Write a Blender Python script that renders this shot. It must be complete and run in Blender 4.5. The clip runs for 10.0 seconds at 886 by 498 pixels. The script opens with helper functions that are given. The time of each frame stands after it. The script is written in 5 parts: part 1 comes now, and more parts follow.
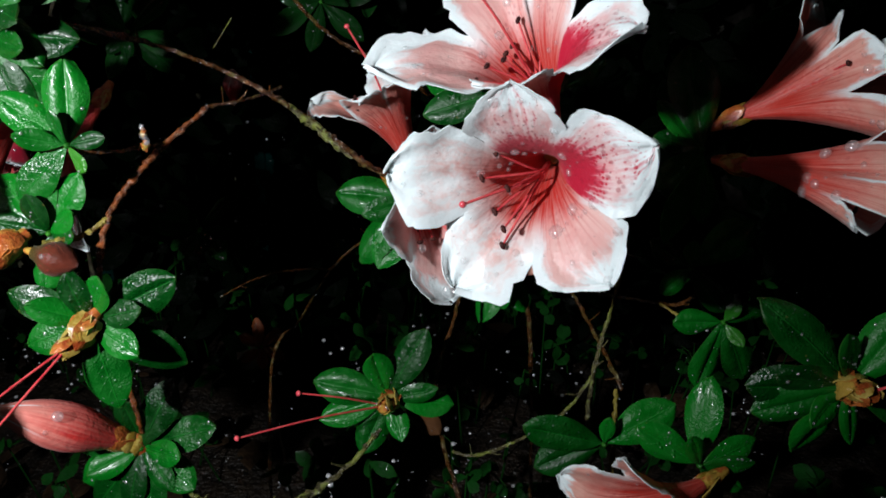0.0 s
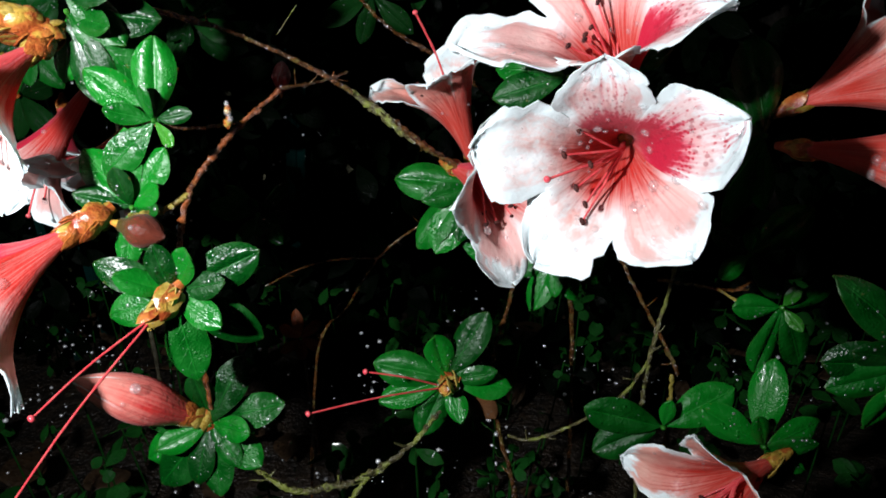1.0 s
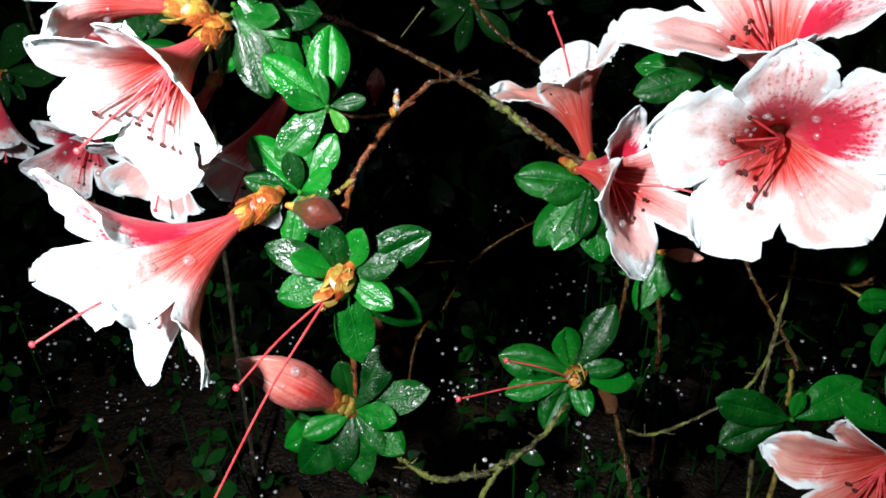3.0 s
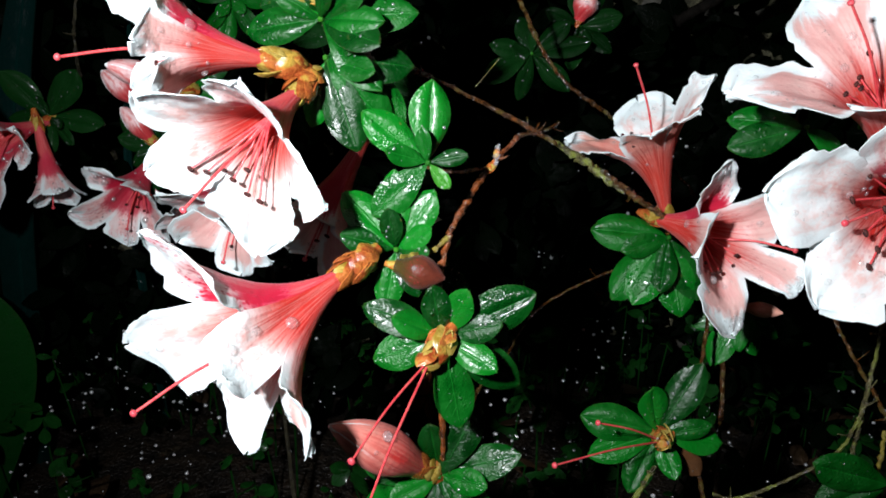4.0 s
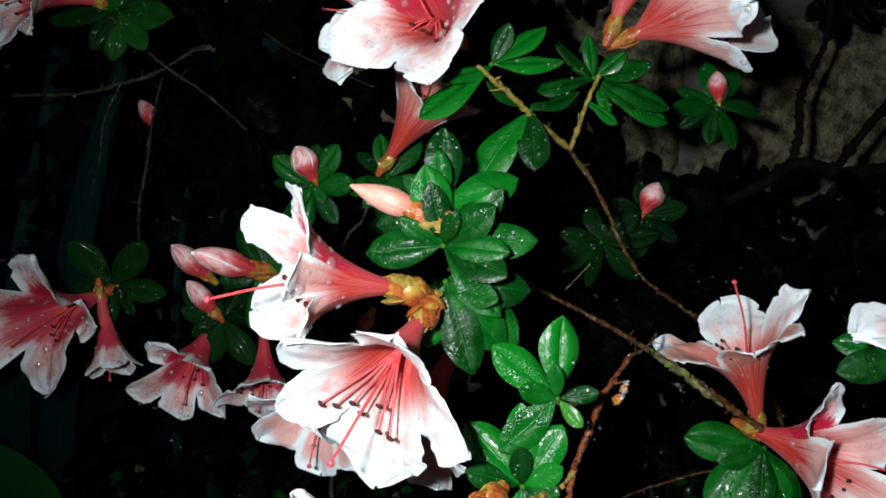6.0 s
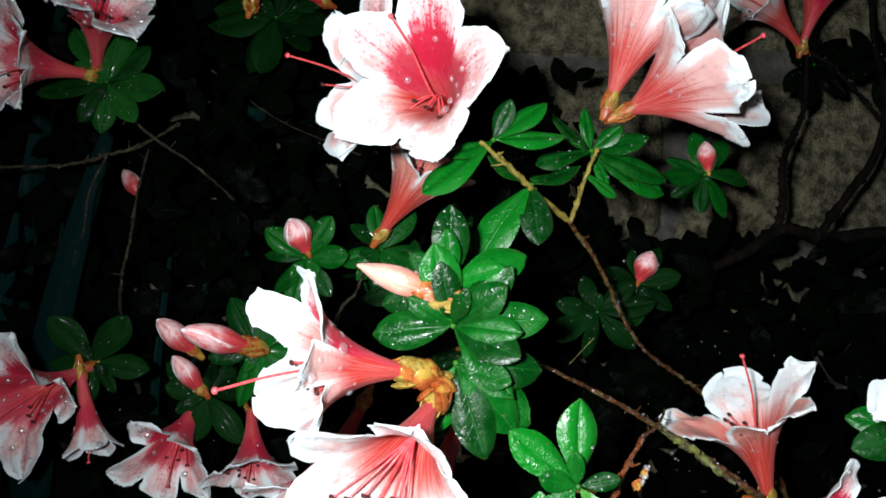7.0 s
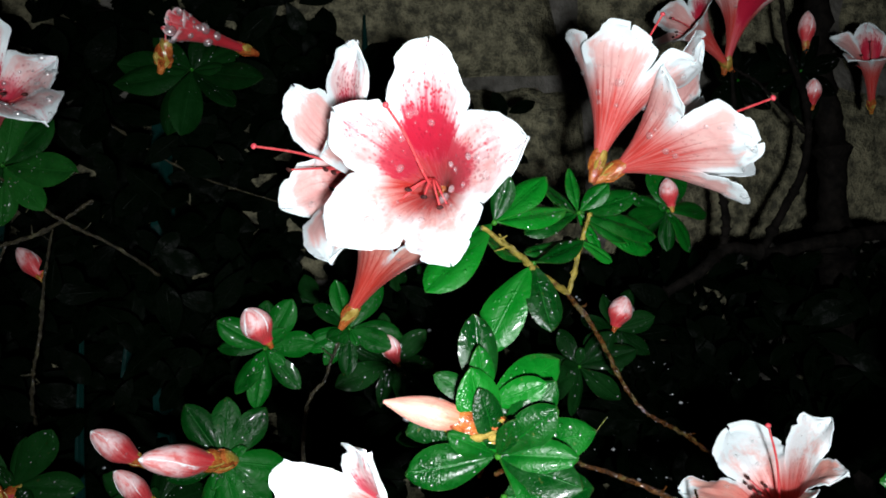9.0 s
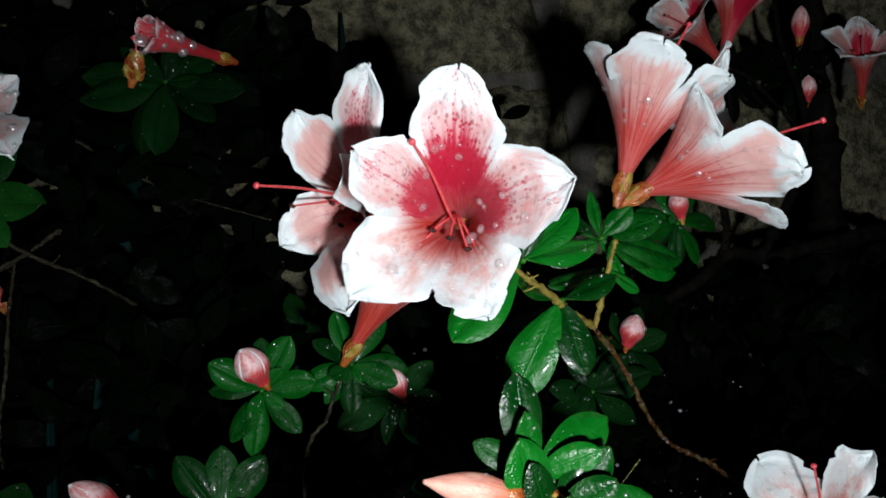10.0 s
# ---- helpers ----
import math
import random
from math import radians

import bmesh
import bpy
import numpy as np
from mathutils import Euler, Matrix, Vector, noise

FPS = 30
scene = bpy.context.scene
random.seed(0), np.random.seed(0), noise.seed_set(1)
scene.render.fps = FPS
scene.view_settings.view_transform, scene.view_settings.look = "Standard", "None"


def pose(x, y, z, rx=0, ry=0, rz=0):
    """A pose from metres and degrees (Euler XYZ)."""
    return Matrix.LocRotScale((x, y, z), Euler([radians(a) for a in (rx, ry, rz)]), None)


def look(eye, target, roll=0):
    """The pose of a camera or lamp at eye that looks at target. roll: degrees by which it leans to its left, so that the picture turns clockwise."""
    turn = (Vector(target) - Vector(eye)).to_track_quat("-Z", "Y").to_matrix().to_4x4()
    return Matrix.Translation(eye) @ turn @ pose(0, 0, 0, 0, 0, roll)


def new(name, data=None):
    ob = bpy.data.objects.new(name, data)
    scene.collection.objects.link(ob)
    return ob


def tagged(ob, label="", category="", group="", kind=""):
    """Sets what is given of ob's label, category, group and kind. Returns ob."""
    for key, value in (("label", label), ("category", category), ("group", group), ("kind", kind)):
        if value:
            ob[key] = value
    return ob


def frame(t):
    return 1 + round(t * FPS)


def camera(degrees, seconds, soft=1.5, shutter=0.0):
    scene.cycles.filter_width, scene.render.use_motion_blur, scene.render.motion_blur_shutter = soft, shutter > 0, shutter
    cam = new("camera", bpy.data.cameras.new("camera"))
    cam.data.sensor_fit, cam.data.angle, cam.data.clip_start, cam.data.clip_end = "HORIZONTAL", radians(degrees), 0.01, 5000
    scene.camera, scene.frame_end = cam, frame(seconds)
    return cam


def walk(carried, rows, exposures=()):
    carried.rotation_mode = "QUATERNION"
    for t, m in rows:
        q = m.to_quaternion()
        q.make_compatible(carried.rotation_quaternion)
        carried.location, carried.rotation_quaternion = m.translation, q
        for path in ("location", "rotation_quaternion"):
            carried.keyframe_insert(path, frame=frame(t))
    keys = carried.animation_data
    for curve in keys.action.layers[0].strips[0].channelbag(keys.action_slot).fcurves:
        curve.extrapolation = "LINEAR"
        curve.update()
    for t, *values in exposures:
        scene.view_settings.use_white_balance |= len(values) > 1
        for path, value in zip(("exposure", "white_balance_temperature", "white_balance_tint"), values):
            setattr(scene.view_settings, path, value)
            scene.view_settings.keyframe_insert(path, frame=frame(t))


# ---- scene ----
cam = camera(61.9, 10.0, soft=1.8)
# seconds, eye, then degrees to the left of +y, upwards and of roll
ROWS = [
    (0, 0.00000, 0.00000, 0.24000, 0.000, -22.000, 0.000),
    (0.5, -0.00924, -0.00244, 0.23543, 0.066, -21.550, 0.195),
    (1, -0.01709, -0.00561, 0.23387, 0.170, -21.200, 0.526),
    (1.5, -0.02372, -0.00667, 0.23036, 0.199, -20.840, 0.235),
    (2, -0.03430, -0.00913, 0.22786, 0.299, -20.330, -0.092),
    (2.2, -0.03934, -0.01177, 0.22470, 0.069, -20.182, 0.111),
    (3.3, -0.06215, -0.01357, 0.22489, 0.036, -18.448, 1.260),
    (3.5, -0.06679, -0.01225, 0.22490, 0.075, -18.241, 1.365),
    (4, -0.07946, -0.00617, 0.22738, -0.078, -15.981, 1.216),
    (4.2, -0.08357, -0.00592, 0.23250, 0.096, -14.414, 1.711),
    (4.5, -0.08639, -0.00614, 0.23420, 0.181, -12.964, 1.703),
    (5, -0.09539, -0.00773, 0.24030, 0.254, -10.418, 2.067),
    (5.5, -0.10791, -0.00469, 0.24467, 0.145, -8.814, 2.604),
    (6, -0.11167, -0.00045, 0.25209, -0.528, -6.881, 2.494),
    (6.2, -0.11273, 0.00007, 0.25437, -0.818, -6.194, 2.061),
    (7.3, -0.12420, 0.00748, 0.25870, -3.516, -1.661, 1.647),
    (7.5, -0.12613, 0.01023, 0.26197, -4.297, -1.667, 0.937),
    (8, -0.13479, 0.01497, 0.27225, -7.133, -1.631, -0.803),
    (8.5, -0.14595, 0.02426, 0.28031, -10.127, -2.448, -2.694),
    (9, -0.15077, 0.03114, 0.28425, -11.708, -3.094, -2.806),
    (9.5, -0.15796, 0.04087, 0.29211, -12.798, -3.910, -3.421),
    (10, -0.16082, 0.05295, 0.29805, -14.705, -4.528, -4.048),
]
PATH = []
for t, x, y, z, left, rise, roll in ROWS:
    ahead = Vector((-math.sin(radians(left)) * math.cos(radians(rise)), math.cos(radians(left)) * math.cos(radians(rise)), math.sin(radians(rise))))
    PATH.append((t, look((x, y, z), Vector((x, y, z)) + ahead, roll)))
walk(cam, PATH,
     exposures=[(0.0, -0.68), (1.0, -0.20), (2.0, 0.10), (3.3, 0.10), (3.9, -0.32), (4.5, -0.65), (5.5, -0.86), (6.2, -0.82), (7.4, -0.18), (8.5, -0.12), (9.2, -0.40), (10.0, -0.92)])

# ---- light: one small torch held by the camera's way, on a dark evening ----
world = bpy.data.worlds.new("night_sky")
world.use_nodes = True
scene.world = world
world.node_tree.nodes["Background"].inputs[0].default_value = (0.20, 0.27, 0.40, 1)
world.node_tree.nodes["Background"].inputs[1].default_value = 0.004
torch_data = bpy.data.lights.new("torch", "SPOT")
torch_data.energy = 7.6
torch_data.spot_size, torch_data.spot_blend = radians(112), 1.0
torch_data.shadow_soft_size = 0.006
torch_data.color = (0.95, 0.97, 1.02)
torch = new("torch", torch_data)
torch.matrix_world = look((-0.148, -0.018, 0.268), (-0.080, 0.20, 0.238))


# ---- materials ----
def val(nt, sock, v):
    if isinstance(v, bpy.types.NodeSocket):
        nt.links.new(v, sock)
    elif v is not None:
        sock.default_value = v


def calc(nt, op, a, b=None, c=None, clamp=False):
    n = nt.nodes.new("ShaderNodeMath")
    n.operation, n.use_clamp = op, clamp
    for k, v in enumerate((a, b, c)):
        val(nt, n.inputs[k], v)
    return n.outputs[0]


def ramp(nt, v, lo, hi, a=0.0, b=1.0):
    n = nt.nodes.new("ShaderNodeMapRange")
    n.interpolation_type = "SMOOTHSTEP"
    for k, x in enumerate((v, lo, hi, a, b)):
        val(nt, n.inputs[k], x)
    return n.outputs[0]


def mix(nt, f, a, b):
    n = nt.nodes.new("ShaderNodeMix")
    n.data_type = "RGBA"
    val(nt, n.inputs[0], f)
    val(nt, n.inputs[6], a if isinstance(a, bpy.types.NodeSocket) else (*a, 1))
    val(nt, n.inputs[7], b if isinstance(b, bpy.types.NodeSocket) else (*b, 1))
    return n.outputs[2]


def grain(nt, scale, detail=3.0, vector=None, rough=0.55):
    n = nt.nodes.new("ShaderNodeTexNoise")
    n.inputs["Scale"].default_value, n.inputs["Detail"].default_value, n.inputs["Roughness"].default_value = scale, detail, rough
    val(nt, n.inputs["Vector"], vector if vector is not None else place(nt))
    return n.outputs[0]


def cells(nt, scale, vector=None, feature="F1", out=0, rand=1.0):
    n = nt.nodes.new("ShaderNodeTexVoronoi")
    n.feature = feature
    n.inputs["Scale"].default_value, n.inputs["Randomness"].default_value = scale, rand
    val(nt, n.inputs["Vector"], vector if vector is not None else place(nt))
    return n.outputs[out]


def place(nt):
    n = nt.nodes.get("place") or nt.nodes.new("ShaderNodeNewGeometry")
    n.name = "place"
    return n.outputs["Position"]


def along(nt):
    """The length along a petal or leaf (0 to 1), the way across it (0 to 1) and a random number of the object."""
    uv = nt.nodes.new("ShaderNodeTexCoord")
    sep = nt.nodes.new("ShaderNodeSeparateXYZ")
    nt.links.new(uv.outputs["UV"], sep.inputs[0])
    return sep.outputs[0], sep.outputs[1], nt.nodes.new("ShaderNodeObjectInfo").outputs["Random"]


def triple(nt, x, y, z):
    n = nt.nodes.new("ShaderNodeCombineXYZ")
    for k, v in enumerate((x, y, z)):
        val(nt, n.inputs[k], v)
    return n.outputs[0]


def bumped(nt, bsdf, height, strength, distance):
    n = nt.nodes.new("ShaderNodeBump")
    n.inputs["Strength"].default_value, n.inputs["Distance"].default_value = strength, distance
    val(nt, n.inputs["Height"], height)
    nt.links.new(n.outputs[0], bsdf.inputs["Normal"])
    return n.outputs[0]


def blank(name, rough=0.5, spec=0.5):
    m = bpy.data.materials.new(name)
    m.use_nodes = True
    b = m.node_tree.nodes["Principled BSDF"]
    b.inputs["Roughness"].default_value, b.inputs["Specular IOR Level"].default_value = rough, spec
    return m, m.node_tree, b


def petal_material(name, flesh, tint, rim, blotch=0.0, pale=0.0, thin=0.34, bare=0.50, veins=0.10, red=(0.32, 0.68), reach=0.95, cap=0.85):
    """White-rimmed azalea petal: flesh in the middle, tint in the throat, crimson freckled blotch."""
    m, nt, b = blank(name, 0.42, 0.45)
    s, v, rnd = along(nt)
    a = calc(nt, "ABSOLUTE", calc(nt, "MULTIPLY_ADD", v, 2.0, -1.0))
    streak = grain(nt, 1.0, 4.0, triple(nt, calc(nt, "MULTIPLY", s, 2.6), calc(nt, "MULTIPLY", v, 21.0), calc(nt, "MULTIPLY", rnd, 40.0)))
    cloud = grain(nt, 130.0, 3.0)
    edge = calc(nt, "MINIMUM", calc(nt, "MULTIPLY", calc(nt, "SUBTRACT", 1.0, a), 0.42), calc(nt, "MULTIPLY", calc(nt, "SUBTRACT", 1.0, s), cap))
    patch = grain(nt, 1.0, 5.0, triple(nt, calc(nt, "MULTIPLY", s, 7.5), calc(nt, "MULTIPLY", v, 4.2), calc(nt, "MULTIPLY", rnd, 90.0)), 0.62)
    edge = calc(nt, "ADD", edge, calc(nt, "MULTIPLY", calc(nt, "SUBTRACT", streak, 0.5), 0.12))
    edge = calc(nt, "ADD", edge, calc(nt, "MULTIPLY", calc(nt, "SUBTRACT", patch, 0.5), 0.26))
    white = calc(nt, "MULTIPLY", ramp(nt, edge, rim * 0.40, rim * 1.20, 1.0, 0.0), ramp(nt, s, bare, bare + 0.26))
    if pale:
        white = calc(nt, "MAXIMUM", white, calc(nt, "MULTIPLY", ramp(nt, patch, 0.32, 0.60), calc(nt, "MULTIPLY", ramp(nt, s, 0.56, 0.74), pale)))
    vein = ramp(nt, grain(nt, 1.0, 2.0, triple(nt, calc(nt, "MULTIPLY", s, 1.1), calc(nt, "MULTIPLY", v, 30.0), calc(nt, "MULTIPLY", rnd, 70.0))), 0.50, 0.66)
    rib = ramp(nt, a, 0.02, 0.14, 1.0, 0.0)
    throat = calc(nt, "ADD", ramp(nt, s, red[0], red[1], 1.0, 0.0), calc(nt, "MULTIPLY", calc(nt, "MAXIMUM", vein, rib), ramp(nt, s, 0.50, red[1] + 0.22, 0.40, 0.0)), clamp=True)
    throat = calc(nt, "MULTIPLY", throat, ramp(nt, streak, 0.42, 0.66, 1.0, 0.74))
    shade = mix(nt, ramp(nt, calc(nt, "ADD", calc(nt, "MULTIPLY", patch, 0.7), calc(nt, "MULTIPLY", cloud, 0.3)), 0.36, 0.64), flesh, [0.5 * c + 0.5 * min(w, 1.9 * c) for c, w in zip(flesh, (0.86, 0.66, 0.60))])
    col = mix(nt, throat, shade, tint)
    col = mix(nt, calc(nt, "MULTIPLY", calc(nt, "MULTIPLY", vein, veins), ramp(nt, s, 0.35, 0.95, 1.0, 0.1)), col, [0.62 * c for c in tint])
    col = mix(nt, white, col, (0.84, 0.925, 0.93))
    if blotch:
        core = calc(nt, "SUBTRACT", ramp(nt, s, 0.48, reach, 1.05, 0.0), calc(nt, "MULTIPLY", calc(nt, "POWER", a, 2.0), 0.42))
        feather = calc(nt, "ADD", calc(nt, "MULTIPLY", calc(nt, "SUBTRACT", streak, 0.5), 0.9), calc(nt, "MULTIPLY", calc(nt, "SUBTRACT", patch, 0.5), 0.8))
        spread = calc(nt, "SUBTRACT", calc(nt, "ADD", core, feather), ramp(nt, calc(nt, "ADD", s, calc(nt, "MULTIPLY", calc(nt, "SUBTRACT", streak, 0.5), 0.25)), 0.16, 0.56, 1.5, 0.0))
        col = mix(nt, calc(nt, "MULTIPLY", ramp(nt, spread, -0.08, 0.34), 0.90 * blotch), col, (0.64, 0.050, 0.110))
        freckle = ramp(nt, cells(nt, 1.0, triple(nt, calc(nt, "MULTIPLY", s, 44.0), calc(nt, "MULTIPLY", v, 24.0), calc(nt, "MULTIPLY", rnd, 17.0))), 0.22, 0.50, 0.34, 0.0)
        col = mix(nt, calc(nt, "MULTIPLY", ramp(nt, calc(nt, "ADD", spread, freckle), 0.18, 0.50), 0.94 * blotch), col, (0.55, 0.010, 0.042))
    dots = ramp(nt, cells(nt, 1.0, triple(nt, calc(nt, "MULTIPLY", s, 24.0), calc(nt, "MULTIPLY", v, 15.0), calc(nt, "MULTIPLY", rnd, 9.0))), 0.20, 0.40, 1.0, 0.0)
    near = calc(nt, "MULTIPLY", ramp(nt, s, 0.46, 0.54), ramp(nt, s, 0.66 + 0.14 * blotch, 0.74 + 0.20 * blotch, 1.0, 0.0))
    near = calc(nt, "MULTIPLY", near, ramp(nt, calc(nt, "ADD", a, calc(nt, "MULTIPLY", patch, 0.6)), 0.75, 1.05, 1.0, 0.0))
    col = mix(nt, calc(nt, "MULTIPLY", calc(nt, "MULTIPLY", dots, near), 0.25 + 0.35 * blotch), col, (0.38, 0.006, 0.03))
    nt.links.new(col, b.inputs["Base Color"])
    b.inputs["Sheen Weight"].default_value = 0.05
    ridges = calc(nt, "ADD", calc(nt, "MULTIPLY", streak, 0.14), calc(nt, "MULTIPLY", grain(nt, 900.0, 2.0), 0.35))
    ridges = calc(nt, "ADD", ridges, calc(nt, "MULTIPLY", patch, 0.9))
    nrm = bumped(nt, b, ridges, 0.55, 0.0007)
    t = nt.nodes.new("ShaderNodeBsdfTranslucent")
    nt.links.new(col, t.inputs[0])
    nt.links.new(nrm, t.inputs["Normal"])
    mx = nt.nodes.new("ShaderNodeMixShader")
    mx.inputs[0].default_value = thin
    nt.links.new(b.outputs[0], mx.inputs[1])
    nt.links.new(t.outputs[0], mx.inputs[2])
    nt.links.new(mx.outputs[0], nt.nodes["Material Output"].inputs[0])
    return m


def leaf_material(name, dark, light, rough=0.27, wet=1.0):
    """Thick wet azalea leaf with a sunken midrib, puckered between the veins, and beaded water on it."""
    m, nt, b = blank(name, rough, 0.25)
    s, v, rnd = along(nt)
    a = calc(nt, "ABSOLUTE", calc(nt, "MULTIPLY_ADD", v, 2.0, -1.0))
    cloud, fine = grain(nt, 160.0, 3.0), grain(nt, 1100.0, 2.0)
    rib = ramp(nt, a, 0.0, 0.07, 1.0, 0.0)
    side = calc(nt, "SINE", calc(nt, "MULTIPLY", calc(nt, "SUBTRACT", s, calc(nt, "MULTIPLY", a, 0.22)), 44.0))
    side = calc(nt, "MULTIPLY", ramp(nt, side, 0.80, 1.0), ramp(nt, a, 0.0, 0.9, 1.0, 0.2))
    col = mix(nt, ramp(nt, calc(nt, "ADD", calc(nt, "MULTIPLY", cloud, 0.6), calc(nt, "MULTIPLY", rnd, 0.75)), 0.25, 1.0), dark, light)
    col = mix(nt, calc(nt, "MULTIPLY", calc(nt, "MAXIMUM", rib, calc(nt, "MULTIPLY", side, 0.25)), 0.20), col, [c * 1.7 + 0.004 for c in light])
    spot = ramp(nt, grain(nt, 420.0, 2.0), 0.70, 0.78)
    col = mix(nt, calc(nt, "MULTIPLY", spot, 0.4), col, [light[1] * k for k in (1.1, 0.9, 0.25)])
    col = mix(nt, calc(nt, "MULTIPLY", ramp(nt, calc(nt, "MAXIMUM", a, s), 0.97, 1.0), 0.10), col, [light[1] * k for k in (0.9, 0.9, 0.3)])
    nt.links.new(col, b.inputs["Base Color"])
    nt.links.new(ramp(nt, cloud, 0.35, 0.65, rough * 0.75, rough * 1.7), b.inputs["Roughness"])
    b.inputs["Coat Weight"].default_value, b.inputs["Coat Roughness"].default_value = 0.05 * wet, 0.08
    bead = calc(nt, "MULTIPLY", ramp(nt, cells(nt, 520.0), 0.08, 0.30, 1.0, 0.0), ramp(nt, grain(nt, 75.0, 2.0), 0.52, 0.66))
    h = calc(nt, "ADD", calc(nt, "MULTIPLY", calc(nt, "MAXIMUM", rib, calc(nt, "MULTIPLY", side, 0.35)), -0.30), calc(nt, "MULTIPLY", fine, 0.35))
    h = calc(nt, "ADD", h, calc(nt, "MULTIPLY", bead, 0.8 * wet))
    h = calc(nt, "ADD", h, calc(nt, "MULTIPLY", cloud, 0.5))
    h = calc(nt, "ADD", h, calc(nt, "MULTIPLY", grain(nt, 620.0, 3.0), 0.40))
    h = calc(nt, "ADD", h, calc(nt, "ADD", calc(nt, "MULTIPLY", grain(nt, 260.0, 2.0), 0.35 * wet), calc(nt, "MULTIPLY", calc(nt, "MULTIPLY", cells(nt, 1900.0), ramp(nt, grain(nt, 110.0, 2.0), 0.48, 0.64)), 0.40 * wet)))
    bumped(nt, b, h, 0.55, 0.0008)
    return m


def plain_material(name, c1, c2, scale, rough=0.5, bump=0.3, distance=0.0005, spec=0.5, c3=None, c3_at=0.62):
    m, nt, b = blank(name, rough, spec)
    n1, n2 = grain(nt, scale, 4.0), grain(nt, scale * 5.3, 3.0)
    f = calc(nt, "ADD", calc(nt, "MULTIPLY", n1, 0.7), calc(nt, "MULTIPLY", n2, 0.3))
    col = mix(nt, ramp(nt, f, 0.35, 0.66), c1, c2)
    if c3:
        col = mix(nt, ramp(nt, grain(nt, scale * 0.6, 3.0), c3_at, c3_at + 0.1), col, c3)
    nt.links.new(col, b.inputs["Base Color"])
    nt.links.new(ramp(nt, n2, 0.3, 0.7, rough * 0.7, min(1.0, rough * 1.25)), b.inputs["Roughness"])
    bumped(nt, b, calc(nt, "ADD", n1, calc(nt, "MULTIPLY", n2, 0.6)), bump, distance)
    return m


PINK, RED = (0.80, 0.45, 0.42), (0.58, 0.030, 0.022)
petal_mat = petal_material("petal", PINK, RED, 0.115, red=(0.38, 0.72))
petal_pale = petal_material("petal_pale", (0.81, 0.50, 0.45), RED, 0.16, pale=0.85, red=(0.38, 0.72))
petal_salmon = petal_material("petal_salmon", (0.79, 0.33, 0.27), (0.58, 0.038, 0.024), 0.085, veins=0.55, red=(0.30, 0.92))
petal_rose = petal_material("petal_rose", (0.80, 0.46, 0.43), (0.60, 0.055, 0.045), 0.14, veins=0.45, red=(0.30, 0.74))
petal_blotch = petal_material("petal_blotched", (0.80, 0.42, 0.42), (0.62, 0.03, 0.05), 0.15, blotch=1.0, reach=0.84, pale=0.4)
petal_flush = petal_material("petal_flushed", (0.80, 0.40, 0.38), (0.64, 0.05, 0.06), 0.13, blotch=0.75, reach=0.74, pale=0.5)
bud_brown = petal_material("leaf_bud_scale", (0.065, 0.013, 0.007), (0.038, 0.030, 0.006), 0.02, thin=0.05, bare=0.97)
bud_brown.node_tree.nodes["Principled BSDF"].inputs["Specular IOR Level"].default_value = 0.12
bud_salmon = petal_material("bud_petal_pink", (0.76, 0.25, 0.20), (0.54, 0.030, 0.026), 0.04, thin=0.1, bare=0.70, veins=0.6, red=(0.42, 0.98), cap=2.0)
bud_mat = petal_material("bud_petal", (0.62, 0.150, 0.140), (0.48, 0.022, 0.030), 0.055, pale=0.45, thin=0.1, bare=0.42, veins=0.6, red=(0.42, 0.85), cap=3.0)
bud_dark = petal_material("wilted_petal", (0.42, 0.04, 0.05), (0.34, 0.012, 0.02), 0.05, thin=0.1, bare=0.85)
bud_pink = petal_material("bud_petal_salmon", (0.70, 0.29, 0.22), (0.50, 0.13, 0.05), 0.03, thin=0.1, bare=0.95)
leaf_mat = leaf_material("azalea_leaf", (0.0005, 0.024, 0.0024), (0.0018, 0.108, 0.0070), 0.28)
leaf_young = leaf_material("young_azalea_leaf", (0.008, 0.080, 0.006), (0.026, 0.140, 0.012), 0.24)
# Darker azalea leaf for dim whorls: their shade is put into the colour.
leaf_dim_shade = leaf_material("dim_shade_leaf", (0.0009, 0.009, 0.0015), (0.003, 0.023, 0.004), 0.36, 0.6)
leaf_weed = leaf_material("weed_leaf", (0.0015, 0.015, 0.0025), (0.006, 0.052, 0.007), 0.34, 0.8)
# Near-black leaf: deep shade and dark silhouettes before the wall, held in the colour.
leaf_deep_shade = leaf_material("inner_shade_leaf", (0.0001, 0.0006, 0.0001), (0.0002, 0.0019, 0.0003), 0.5, 0.0)
# Darker, duller copy of azalea_leaf with the rear whorls' shade in its colour.
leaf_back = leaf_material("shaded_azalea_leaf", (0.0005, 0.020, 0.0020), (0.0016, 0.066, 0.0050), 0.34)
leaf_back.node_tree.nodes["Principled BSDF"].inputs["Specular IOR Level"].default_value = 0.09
for deep_leaf in (leaf_deep_shade, leaf_dim_shade, leaf_weed):
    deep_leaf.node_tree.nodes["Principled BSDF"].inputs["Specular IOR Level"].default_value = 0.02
leaf_red = leaf_material("reddened_leaf", (0.04, 0.018, 0.008), (0.08, 0.035, 0.014), 0.3)
leaf_orange = leaf_material("orange_young_leaf", (0.070, 0.016, 0.003), (0.18, 0.042, 0.008), 0.35)
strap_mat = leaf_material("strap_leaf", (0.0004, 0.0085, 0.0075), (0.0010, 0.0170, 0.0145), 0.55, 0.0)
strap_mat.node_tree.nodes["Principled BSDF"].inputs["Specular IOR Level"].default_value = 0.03
